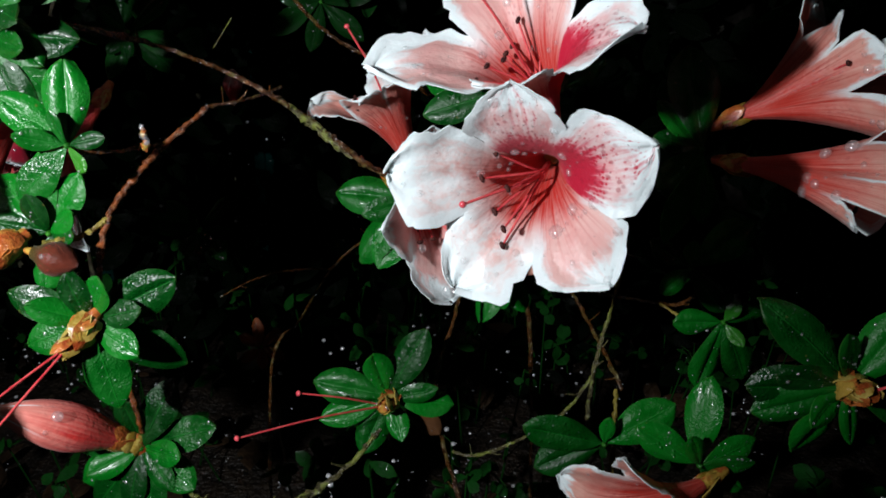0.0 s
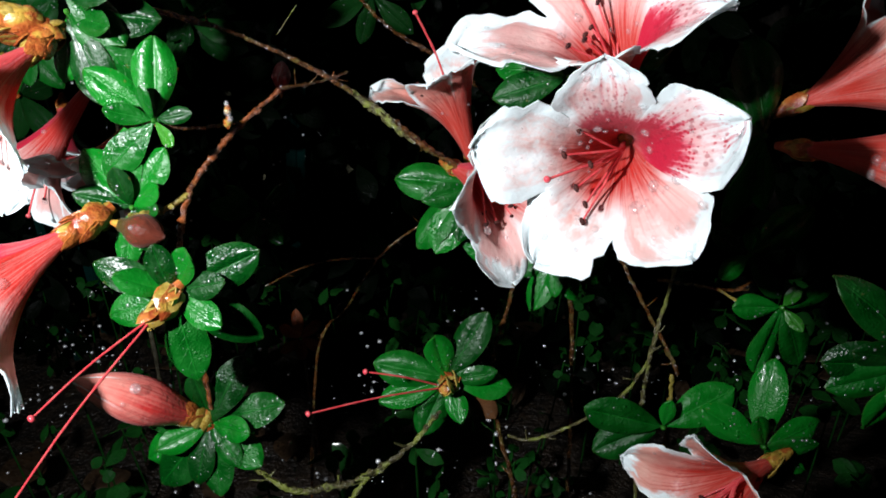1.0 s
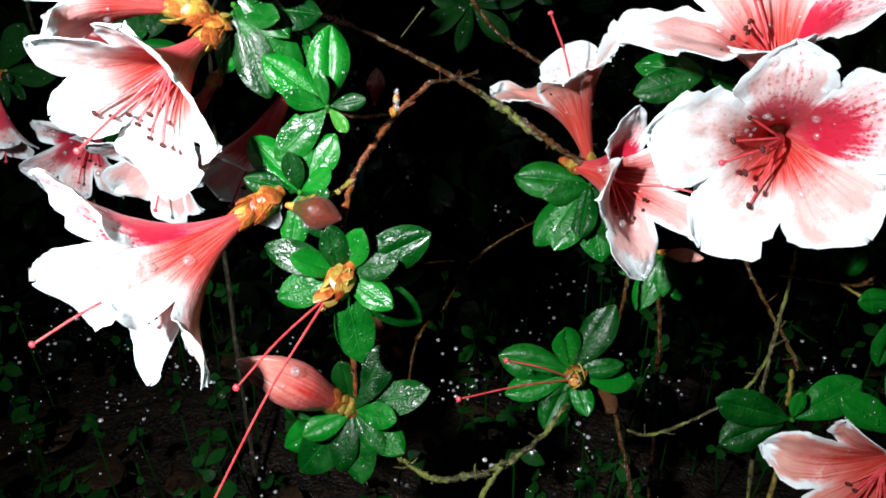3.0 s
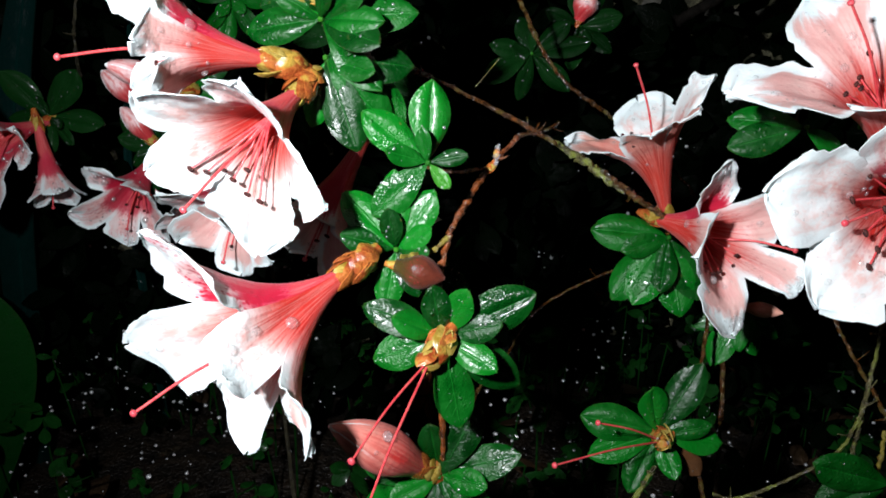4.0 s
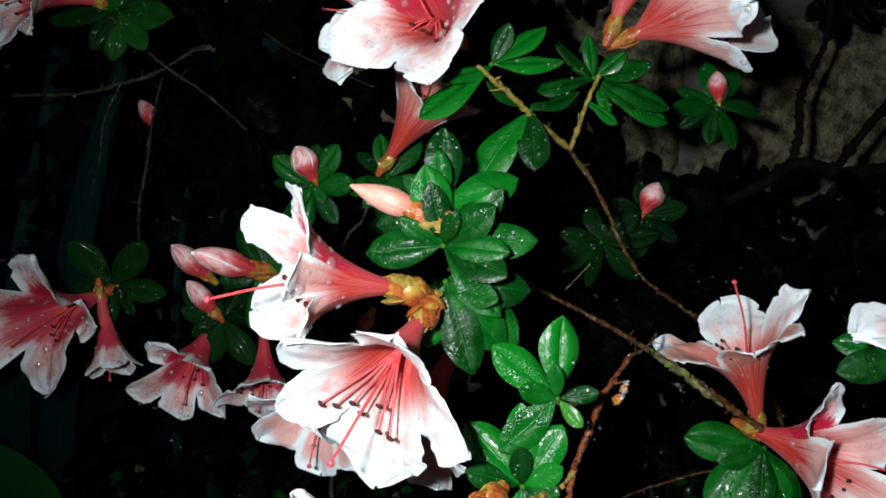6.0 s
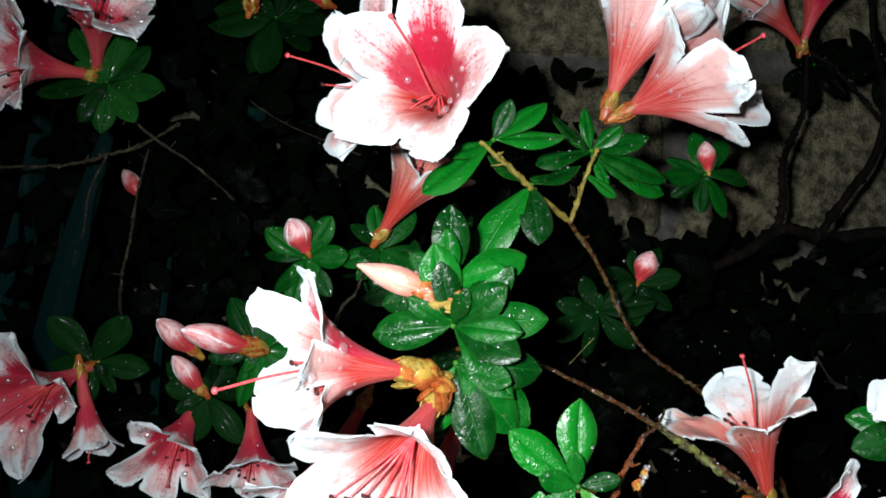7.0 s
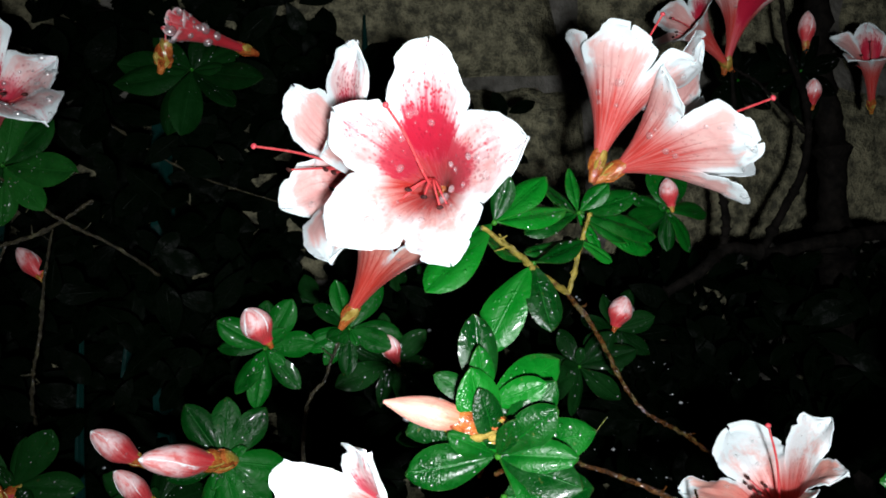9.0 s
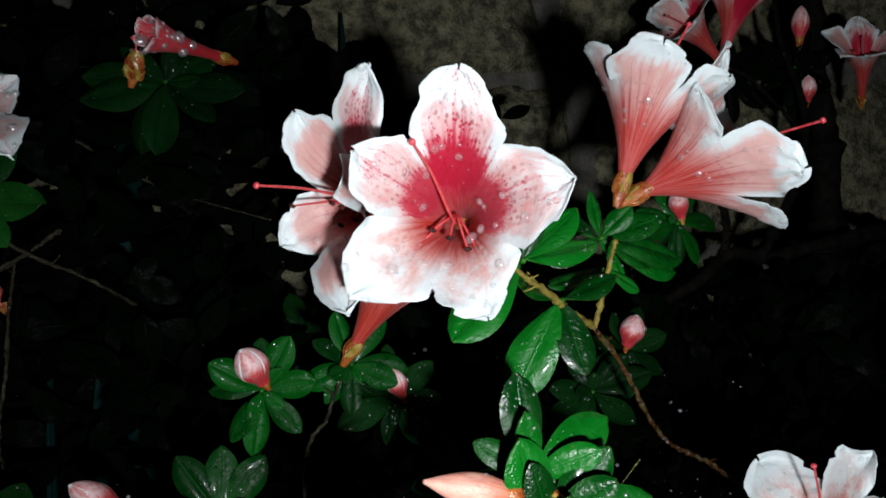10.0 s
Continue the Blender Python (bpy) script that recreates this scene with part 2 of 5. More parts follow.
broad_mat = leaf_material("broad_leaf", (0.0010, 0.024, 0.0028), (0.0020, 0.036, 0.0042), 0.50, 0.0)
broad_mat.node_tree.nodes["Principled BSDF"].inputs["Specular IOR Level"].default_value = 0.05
filament_mat = plain_material("filament", (0.50, 0.030, 0.042), (0.62, 0.09, 0.09), 600, 0.35, 0.2, 0.0002)
anther_mat = plain_material("anther", (0.022, 0.005, 0.006), (0.07, 0.020, 0.015), 900, 0.7, 0.4, 0.0003, 0.2)
stigma_mat = plain_material("stigma", (0.50, 0.04, 0.06), (0.60, 0.09, 0.10), 900, 0.25, 0.2, 0.0002)
calyx_mat = plain_material("bud_scale", (0.20, 0.028, 0.008), (0.40, 0.130, 0.028), 260, 0.16, 0.8, 0.0007, 0.8, (0.34, 0.215, 0.035), 0.54)
sepal_mat = plain_material("sepal", (0.19, 0.115, 0.012), (0.40, 0.30, 0.075), 380, 0.22, 0.5, 0.0004, 0.6)
bark_mat = plain_material("bark", (0.014, 0.005, 0.001), (0.105, 0.040, 0.009), 480, 0.17, 1.0, 0.0014, 0.9, (0.080, 0.060, 0.016), 0.52)
orange_bark = plain_material("peeling_orange_bark", (0.022, 0.006, 0.002), (0.22, 0.055, 0.010), 420, 0.28, 0.9, 0.0012, 0.6, (0.24, 0.13, 0.018), 0.62)
moss_mat = plain_material("lichened_bark", (0.018, 0.014, 0.005), (0.10, 0.092, 0.030), 380, 0.32, 1.0, 0.0014, 0.7, (0.14, 0.165, 0.030), 0.50)
green_bark = plain_material("green_bark", (0.11, 0.090, 0.012), (0.30, 0.235, 0.040), 420, 0.45, 0.9, 0.0009, 0.4, (0.10, 0.045, 0.015), 0.62)
# Dark bark taken near black, with the shade on these stems in the colour.
shadow_dark_bark = plain_material("shadow_dark_bark", (0.002, 0.0018, 0.0015), (0.007, 0.006, 0.005), 160, 0.9, 0.6, 0.001, 0.03)
# Grey bark darkened in its colour for twigs that lie in shade.
shade_bark = plain_material("shaded_grey_bark", (0.008, 0.007, 0.004), (0.042, 0.036, 0.018), 380, 0.45, 1.0, 0.0014, 0.3, (0.060, 0.058, 0.030), 0.58)
soil_mat = plain_material("wet_soil", (0.004, 0.003, 0.002), (0.016, 0.010, 0.005), 90, 0.50, 1.0, 0.004, 0.4, (0.030, 0.022, 0.012), 0.66)
litter_mat = plain_material("dead_leaf", (0.012, 0.007, 0.003), (0.036, 0.020, 0.009), 110, 0.5, 0.6, 0.001, 0.4)
stone_mat = plain_material("rough_stone", (0.040, 0.040, 0.026), (0.220, 0.208, 0.128), 120, 0.85, 1.0, 0.004, 0.15, (0.050, 0.050, 0.034), 0.60)
mortar_mat = plain_material("mortar", (0.06, 0.058, 0.048), (0.12, 0.115, 0.10), 60, 0.9, 0.8, 0.003, 0.15, (0.05, 0.048, 0.04), 0.60)


def water_material(name, glint_white, gloss, rough):
    """Clear rain drops: see-through with a wet shine, white mixed in for gathered light."""
    m, nt, b = blank(name, 0.14, 1.0)
    b.inputs["Base Color"].default_value = (0.90, 0.94, 0.96, 1)
    clear = nt.nodes.new("ShaderNodeBsdfTransparent")
    shine = nt.nodes.new("ShaderNodeBsdfAnisotropic")
    shine.inputs["Roughness"].default_value = rough
    wet = nt.nodes.new("ShaderNodeMixShader")
    rim = nt.nodes.new("ShaderNodeLayerWeight")
    rim.inputs["Blend"].default_value = 0.30
    nt.links.new(ramp(nt, rim.outputs["Facing"], 0.0, 1.0, gloss, 0.40), wet.inputs[0])
    nt.links.new(clear.outputs[0], wet.inputs[1])
    nt.links.new(shine.outputs[0], wet.inputs[2])
    mixer = nt.nodes.new("ShaderNodeMixShader")
    mixer.inputs[0].default_value = glint_white
    nt.links.new(wet.outputs[0], mixer.inputs[1])
    nt.links.new(b.outputs[0], mixer.inputs[2])
    nt.links.new(mixer.outputs[0], nt.nodes["Material Output"].inputs[0])
    return m


# Ground beads: extra white in the colour stands in for wet glints.
water_lit = water_material("glint_water", 0.30, 0.40, 0.25)
water_mat, water_fine = water_material("water", 0.08, 0.09, 0.13), water_material("fine_water", 0.10, 0.34, 0.22)

# ---- building blocks ----
ORIGIN = {}


def thing(name, at, label, category, group="", kind=""):
    ob = new(name)
    ob.empty_display_size = 0.01
    ob.location = at
    ORIGIN[ob.name] = Vector(at)
    return tagged(ob, label, category, group, kind)


class Shape:
    """Vertices, faces and uv of one mesh, gathered piece by piece in world places."""

    def __init__(self):
        self.v, self.f, self.uv = [], [], []

    def add(self, verts, faces, uv=None):
        k = len(self.v)
        self.v.extend(tuple(map(float, p)) for p in verts)
        self.f.extend(tuple(i + k for i in q) for q in faces)
        self.uv.extend(uv if uv is not None else [(0.5, 0.5)] * len(verts))
        return self


def part(name, shape, material, parent=None, label="", smooth=True):
    o = ORIGIN[parent.name] if parent else Vector((0, 0, 0))
    me = bpy.data.meshes.new(name)
    me.from_pydata([(p[0] - o.x, p[1] - o.y, p[2] - o.z) for p in shape.v], [], shape.f)
    layer = me.uv_layers.new(name="UVMap")
    idx = np.empty(len(me.loops), dtype=np.int32)
    me.loops.foreach_get("vertex_index", idx)
    layer.data.foreach_set("uv", np.array(shape.uv, dtype=np.float32)[idx].ravel())
    if smooth:
        me.shade_smooth()
        me.set_sharp_from_angle(angle=radians(66))
    me.materials.append(material)
    ob = new(name, me)
    if parent:
        ob.parent = parent
        ORIGIN[ob.name] = o
    else:
        ORIGIN[ob.name] = Vector((0, 0, 0))
    return tagged(ob, label)


def unit(v):
    v = np.asarray(v, float)
    return v / max(np.linalg.norm(v), 1e-9)


def square_to(axis, hint=(0, 0, 1)):
    axis = unit(axis)
    h = np.asarray(hint, float)
    if abs(unit(h) @ axis) > 0.95:
        h = np.array((1.0, 0, 0)) if abs(axis[0]) < 0.8 else np.array((0, 1.0, 0))
    u = unit(h - axis * (h @ axis))
    return u, np.cross(axis, u)


def sheet(shape, grid, uv, thick):
    """A leaf or petal of real thickness over a grid of places (rows, columns, 3)."""
    g = np.asarray(grid, float)
    n = np.cross(np.gradient(g, axis=0), np.gradient(g, axis=1))
    n /= np.maximum(np.linalg.norm(n, axis=-1, keepdims=True), 1e-9)
    rows, cols = g.shape[:2]
    verts = np.concatenate([(g + n * thick / 2).reshape(-1, 3), (g - n * thick / 2).reshape(-1, 3)])
    k = rows * cols
    faces = []
    for i in range(rows - 1):
        for j in range(cols - 1):
            a, b, c, d = i * cols + j, i * cols + j + 1, (i + 1) * cols + j + 1, (i + 1) * cols + j
            faces += [(a, b, c, d), (k + d, k + c, k + b, k + a)]
    rim = [j for j in range(cols)] + [i * cols + cols - 1 for i in range(1, rows)]
    rim += [(rows - 1) * cols + j for j in range(cols - 2, -1, -1)] + [i * cols for i in range(rows - 2, 0, -1)]
    for a, b in zip(rim, rim[1:] + rim[:1]):
        faces.append((b, a, k + a, k + b))
    shape.add(verts, faces, [tuple(x) for x in np.tile(np.asarray(uv).reshape(-1, 2), (2, 1))])


def curve_through(points, n):
    """Smooth line through the points (Catmull-Rom)."""
    p = np.asarray(points, float)
    if len(p) == 2:
        return p[0] + (p[1] - p[0]) * np.linspace(0, 1, n)[:, None]
    q = np.vstack([2 * p[0] - p[1], p, 2 * p[-1] - p[-2]])
    out = []
    for x in np.linspace(0, len(p) - 1 - 1e-9, n):
        i, t = int(x), x - int(x)
        a, b, c, d = q[i : i + 4]
        out.append(0.5 * (2 * b + (c - a) * t + (2 * a - 5 * b + 4 * c - d) * t**2 + (3 * b - a - 3 * c + d) * t**3))
    return np.array(out)


def tube(shape, line, radii, sides=7, rough=0.0, rng=None):
    line, m = np.asarray(line, float), len(line)
    radii = np.interp(np.linspace(0, 1, m), np.linspace(0, 1, len(radii)), radii) if np.ndim(radii) else np.full(m, radii)
    tang = np.gradient(line, axis=0)
    u, _ = square_to(tang[0])
    verts, uv, faces = [], [], []
    for i in range(m):
        t = unit(tang[i])
        u = unit(u - t * (u @ t))
        w = np.cross(t, u)
        for j in range(sides):
            ang = 2 * math.pi * j / sides
            r = radii[i] * (1 + (rough * rng.uniform(-1, 1) if rough else 0))
            verts.append(line[i] + r * (math.cos(ang) * u + math.sin(ang) * w))
            uv.append((i / (m - 1), j / sides))
    for i in range(m - 1):
        for j in range(sides):
            k = (j + 1) % sides
            faces.append((i * sides + j, i * sides + k, (i + 1) * sides + k, (i + 1) * sides + j))
    faces += [tuple(range(sides))[::-1], tuple((m - 1) * sides + j for j in range(sides))]
    shape.add(verts, faces, uv)


def ball(shape, at, r, axis=(0, 0, 1), squash=1.0, rings=6, sides=9):
    u, w = square_to(axis)
    ax, at = unit(axis), np.asarray(at, float)
    verts, uv, faces = [at - ax * r * squash], [(0.0, 0.5)], []
    for i in range(1, rings):
        th = math.pi * i / rings
        for j in range(sides):
            p = 2 * math.pi * j / sides
            verts.append(at + r * (math.sin(th) * (math.cos(p) * u + math.sin(p) * w)) - ax * r * squash * math.cos(th))
            uv.append((i / rings, j / sides))
    verts.append(at + ax * r * squash)
    uv.append((1.0, 0.5))
    for j in range(sides):
        k = (j + 1) % sides
        faces.append((0, 1 + k, 1 + j))
        faces.append((len(verts) - 1, 1 + (rings - 2) * sides + j, 1 + (rings - 2) * sides + k))
        for i in range(rings - 2):
            faces.append((1 + i * sides + j, 1 + i * sides + k, 1 + (i + 1) * sides + k, 1 + (i + 1) * sides + j))
    shape.add(verts, faces, uv)


# ---- kinds of things ----
def funnel(s, R, H, curl, full=0.0):
    """Radius and height along one lobe, from the foot of the tube to the tip; full makes it a cone."""
    k = 1 - full
    p = np.array([(0.0017, 0.0), (0.0027 * k + 0.25 * R * full, (0.42 * k + 0.34 * full) * H), ((0.21 * R + 0.0015) * k + 0.64 * R * full, ((0.82 + 0.25 * curl) * k + 0.70 * full) * H), (R, H)])
    bez = ((1 - s) ** 3)[:, None] * p[0] + (3 * s * (1 - s) ** 2)[:, None] * p[1] + (3 * s**2 * (1 - s))[:, None] * p[2] + (s**3)[:, None] * p[3]
    return bez.T


def petal_grid(base, axis, toward, own, beside, left, right, W, rng, curl, ruffle, sm=0.58, full_cone=0.0, blunt=False, taper=0.5, rows=40, cols=19):
    """One lobe of the funnel: fused with its neighbours in the tube, a broad waved blade past the throat."""
    R, H = own
    side = np.cross(axis, toward)
    s = 1 - (1 - np.linspace(0, 1, rows)) ** 2.0
    r0, h0 = funnel(s, R, H, curl, full_cone)
    nb = [funnel(s, *q, curl, full_cone) for q in beside]
    point, round_off = rng.uniform(2.1, 2.7) - 0.9 * taper, rng.uniform(0.52, 0.64) + 0.28 * taper
    blade = np.where(s > sm, W * 1.15 * np.maximum(1 - np.abs((s - sm) / (1 - sm)) ** point, 0) ** round_off, W * 1.15)
    if blunt:
        x = np.clip((s - sm) / (1 - sm), 0, 1)
        blade = W * 1.02 * (1 - 0.44 * np.clip((x - 0.25) / 0.5, 0, 1) ** 1.5) * np.maximum(1 - x**5, 0) ** 0.5
    blade = np.maximum(blade, W * 0.03)
    u = np.linspace(-1, 1, cols)
    wave = [(rng.uniform(1.4, 2.8), rng.uniform(0, 6.28)) for _ in range(2)]
    rag = [(rng.uniform(2.2, 3.4), rng.uniform(0, 6.28), rng.uniform(6, 9), rng.uniform(0, 6.28)) for _ in range(2)]
    lean, notch = rng.uniform(-0.10, 0.10), rng.uniform(0.0, 0.012)
    grid, uv = np.zeros((rows, cols, 3)), np.zeros((rows, cols, 2))
    for i in range(rows):
        k_fuse = min(1.0, max(0.0, (0.92 - s[i]) / 0.25))
        for j in range(cols):
            k = 0 if u[j] < 0 else 1
            half = right if k else left
            m = 0.5 * k_fuse * abs(u[j]) ** 1.6
            r, h = r0[i] * (1 - m) + nb[k][0][i] * m, h0[i] * (1 - m) + nb[k][1][i] * m
            full = max(1.0, np.interp(sm + 0.22, s, r0) * half / W)
            q = rag[k]
            free = max(0.0, min(1.0, (s[i] - sm + 0.1) * 5))
            rim_line = 0.17 * noise.noise(Vector((s[i] * 9, q[1] * 7, 0))) + 0.13 * noise.noise(Vector((s[i] * 24, q[3] * 7, 4))) + 0.08 * noise.noise(Vector((s[i] * 55, q[3] * 7, 8)))
            b = full * blade[i] * (1 + 1.6 * free * rim_line)
            arc = ((r * half) ** -8 + b**-8) ** (-1 / 8)
            th = u[j] * arc / r + lean * max(0, s[i] - 0.6) * 0.6
            size = min(1.0, arc / (0.85 * W)) ** 1.5
            lift = size * max(0.0, s[i] - 0.35) ** 2 * 2.2 * abs(u[j]) ** 1.5 * ruffle * R
            wob = lift * math.sin(6.28 * wave[k][0] * s[i] + wave[k][1]) + 0.35 * lift * math.sin(6.28 * 5.3 * s[i] + 2 * wave[k][1])
            wob += 0.055 * R * s[i] ** 2 * noise.noise(Vector((s[i] * 6, u[j] * 2.4, wave[0][1] * 9))) + 0.016 * R * s[i] * noise.noise(Vector((s[i] * 13, u[j] * 6, wave[0][1] * 5)))
            wob += 0.12 * size * R * max(0.0, s[i] - 0.45) * abs(u[j]) ** 4 * noise.noise(Vector((s[i] * 26, u[j], wave[k][1] * 5)))
            hh = h + wob - 0.05 * R * s[i] ** 3 * (1 - u[j] ** 2) - notch * R * (s[i] > 0.985) * (1 - abs(u[j]))
            rr = r + 0.35 * wob + 0.05 * R * s[i] ** 10 * noise.noise(Vector((u[j] * 4.2, wave[0][1] * 3, 2)))
            roll = 0.055 * size * R * max(0.0, s[i] - 0.5) * abs(u[j]) ** 5 * (1 + 0.8 * math.sin(5 * s[i] + wave[k][1]))
            hh -= 1.6 * roll + 0.020 * R * s[i] ** 2 * math.exp(-((u[j] / 0.16) ** 2))
            grid[i, j] = base + axis * hh + rr * (math.cos(th) * toward + math.sin(th) * side)
            uv[i, j] = (s[i], (u[j] + 1) / 2)
    grid += (base + axis * H + R * toward - grid[-1, cols // 2]) * (s**2)[:, None, None]
    return grid, uv


def bract(shape, base, way, out, length, width, rng):
    """One pointed, hollow scale of a calyx."""
    s, u = np.linspace(0, 1, 7), np.linspace(-1, 1, 5)
    side = np.cross(way, out)
    grid, uv = np.zeros((7, 5, 3)), np.zeros((7, 5, 2))
    for i in range(7):
        w = width * (math.sin(math.pi * min(1, 0.18 + 0.82 * s[i])) ** 0.55 + 0.03) * (1 + 0.10 * math.sin(9 * s[i] + 40 * width / length))
        for j in range(5):
            bow = 0.55 * width * math.sin(math.pi * 0.8 * s[i])
            grid[i, j] = base + way * length * s[i] + out * (bow - 0.35 * w * u[j] ** 2) + side * w * u[j]
            uv[i, j] = (s[i], (u[j] + 1) / 2)
    sheet(shape, grid, uv, 0.0003)


def calyx(parent, base, axis, rng, size=1.0, count=6, plump=1.0):
    """Scales round the foot of a flower, with a short thick stalk."""
    u, w = square_to(axis)
    for k in range(count):
        ang = 6.28 * k / count + rng.uniform(-0.3, 0.3)
        out = math.cos(ang) * u + math.sin(ang) * w
        sh = Shape()
        inner = k % 3 == 0 if size > 1.0 else k % 2
        bract(sh, base - axis * 0.0055 * size + out * 0.0009 * size, unit(axis + out * rng.uniform(-0.04, 0.16)), out, size * rng.uniform(0.0050, 0.0085), plump * size * rng.uniform(0.0015, 0.0023), rng)
        part("sepal", sh, sepal_mat if inner else calyx_mat, parent)
    sh = Shape()
    if size > 1.1:
        for k in range(11):
            ang = rng.uniform(0, 6.28)
            out = math.cos(ang) * u + math.sin(ang) * w
            scale = Shape()
            bract(scale, base - axis * rng.uniform(0.005, 0.0115) + out * 0.0020, unit(axis + out * rng.uniform(-0.08, 0.10)), out, rng.uniform(0.0045, 0.0075), rng.uniform(0.0019, 0.0029), rng)
            part("bud_scale", scale, sepal_mat if rng.random() < 0.18 else calyx_mat, parent)
        tube(sh, [base - axis * 0.012, base - axis * 0.008, base - axis * 0.003, base + axis * 0.0015], [0.0014, 0.0024, 0.0025, 0.0020], 9, 0.08, rng)
    tube(sh, [base - axis * 0.0085 * size, base - axis * 0.005 * size, base + axis * 0.001], [0.0011 * size, 0.0019 * size, 0.0017 * size], 8)
    part("receptacle", sh, calyx_mat, parent)


def beads(parent, places, rng, small=0.00024, big=0.0014, material=None):
    sh = Shape()
    for p, n in places:
        r = small + (big - small) * rng.random() ** 4.5
        ball(sh, np.asarray(p) + np.asarray(n) * r * 0.25, r, n, 0.62, 6, 10)
    if sh.v:
        tagged(part("dew", sh, material or water_mat, parent, "clear round water drops"), kind="stuff")


def raindrops(parent, drops, grids):
    """Large single drops lying on the nearest petal."""
    for x, y, z, r in drops:
        p = np.array((x, y, z))
        near, n = None, None
        for g in grids:
            d = np.linalg.norm(g - p, axis=-1)
            i, j = np.unravel_index(np.argmin(d), d.shape)
            if near is None or d[i, j] < near:
                near = d[i, j]
                a, b = np.gradient(g, axis=0)[i, j], np.gradient(g, axis=1)[i, j]
                n = unit(np.cross(a, b))
        n = -n if n[1] > 0 else n
        sh = Shape()
        ball(sh, p + n * r * 0.35, r, n, 0.66, 8, 14)
        part("raindrop", sh, water_mat, parent, "large clear raindrop")


def ring(mouth, base, R, up, seed, spread=0.16):
    """Five petal tips round a mouth; the first one, the blotched petal, lies towards up."""
    rng = random.Random(seed)
    axis = unit(np.subtract(mouth, base))
    u, w = square_to(axis, up)
    out = []
    for k in range(5):
        a = 2 * math.pi * k / 5 + rng.uniform(-0.14, 0.14)
        out.append(tuple(np.asarray(mouth) + R * rng.uniform(1 - spread, 1 + spread) * (math.cos(a) * u + math.sin(a) * w) + axis * rng.uniform(-0.12, 0.12) * R))
    return out


def azalea_flower(base, tips, label, seed, stigma=None, stamens=7, curl=0.5, ruffle=0.17, wide=1.0, pale=(), blotch=(0,), drops=16, reach=0.85, cup=1.0, lobe=0.58, full=0.0, blunt=(), outer=None, big=(), bead=(0.00024, 0.0014), taper=0.5, broad=None, flush=(), group="open azalea flowers"):
    rng = random.Random(seed)
    base = np.asarray(base, float)
    tips = [np.asarray(t, float) for t in tips]
    axis = unit(np.mean(tips, axis=0) - base)
    ob = thing("azalea_flower", base, label, "flower", group)
    u, w = square_to(axis)
    polar = []
    for k, t in enumerate(tips):
        rel = t - base
        h = rel @ axis
        flat = rel - h * axis
        polar.append((math.atan2(flat @ w, flat @ u), np.linalg.norm(flat), h, k))
    order = sorted(polar)
    mean_r = np.mean([p[1] for p in polar])
    grids = []
    spots, mouth_h = [], np.mean([p[2] for p in polar])
    for i, (ang, R, H, k) in enumerate(order):
        before = (ang - order[i - 1][0]) % (2 * math.pi) / 2
        after = (order[(i + 1) % 5][0] - ang) % (2 * math.pi) / 2
        toward = math.cos(ang) * u + math.sin(ang) * w
        length = math.hypot(R, 0.6 * H)
        beside = [order[i - 1][1:3], order[(i + 1) % 5][1:3]]
        grid, uv = petal_grid(base, axis, toward, (R, H), beside, min(1.3, before * 1.03), min(1.3, after * 1.03), wide * (broad or {}).get(k, 1.0) * (0.385 * length + 0.0012), rng, curl, ruffle, lobe, full, k in blunt, taper)
        sh = Shape()
        sheet(sh, grid, uv, 0.0002)
        part("petal", sh, petal_blotch if k in blotch else petal_flush if k in flush else petal_pale if k in pale else outer or petal_mat, ob, "petal with a crimson freckled blotch" if k in blotch else "")
        grids.append(grid)
        n = np.cross(np.gradient(grid, axis=0), np.gradient(grid, axis=1))
        n /= np.maximum(np.linalg.norm(n, axis=-1, keepdims=True), 1e-9)
        for _ in range(int(drops * 0.7) + (rng.random() < 0.5)):
            a, b = rng.randrange(9, 34), rng.randrange(2, 17)
            s = -1 if n[a, b] @ axis < 0 else 1
            s = s if n[a, b][1] * s < 0.1 else -s
            spots.append((grid[a, b], n[a, b] * s))
    beads(ob, spots, rng, *bead, water_mat if bead[0] < 0.0004 else water_fine)
    raindrops(ob, big, grids)
    down = -(tips[0] - base - axis * ((tips[0] - base) @ axis))
    down = unit(down)
    cross = np.cross(axis, down)
    for k in range(stamens):
        f = (k + 0.5) / stamens * 2 - 1
        end = base + axis * mouth_h * reach * rng.uniform(0.82, 1.08) + down * mean_r * rng.uniform(0.10, 0.42) + cross * mean_r * 0.42 * f
        mid = base + axis * mouth_h * 0.45 + cross * mean_r * 0.05 * f
        line = curve_through([base + axis * 0.004, mid, end], 10)
        sh = Shape()
        tube(sh, line, [0.00038, 0.00032, 0.00024], 6)
        fil = part("stamen", sh, filament_mat, ob)
        sh = Shape()
        ball(sh, end, 0.00056, unit(line[-1] - line[-2] + 0.5 * cross * rng.uniform(-1, 1)), 1.75, 6, 8)
        part("anther", sh, anther_mat, fil, "dark brown anther")
    end = np.asarray(stigma, float) if stigma is not None else base + axis * mouth_h * 1.12 + down * mean_r * 0.3
    mid = base + axis * mouth_h * 0.55 + down * mean_r * 0.04
    line = curve_through([base + axis * 0.004, mid, mid + (end - mid) * 0.55 - down * 0.001, end], 16)
    sh = Shape()
    tube(sh, line, [0.0004, 0.00034, 0.00030], 7)
    pis = part("pistil", sh, filament_mat, ob)
    sh = Shape()
    ball(sh, end, 0.0008, axis, 0.8)
    part("stigma", sh, stigma_mat, pis)
    calyx(ob, base, axis, rng, cup, 7 if cup < 1.1 else 10)
    return ob


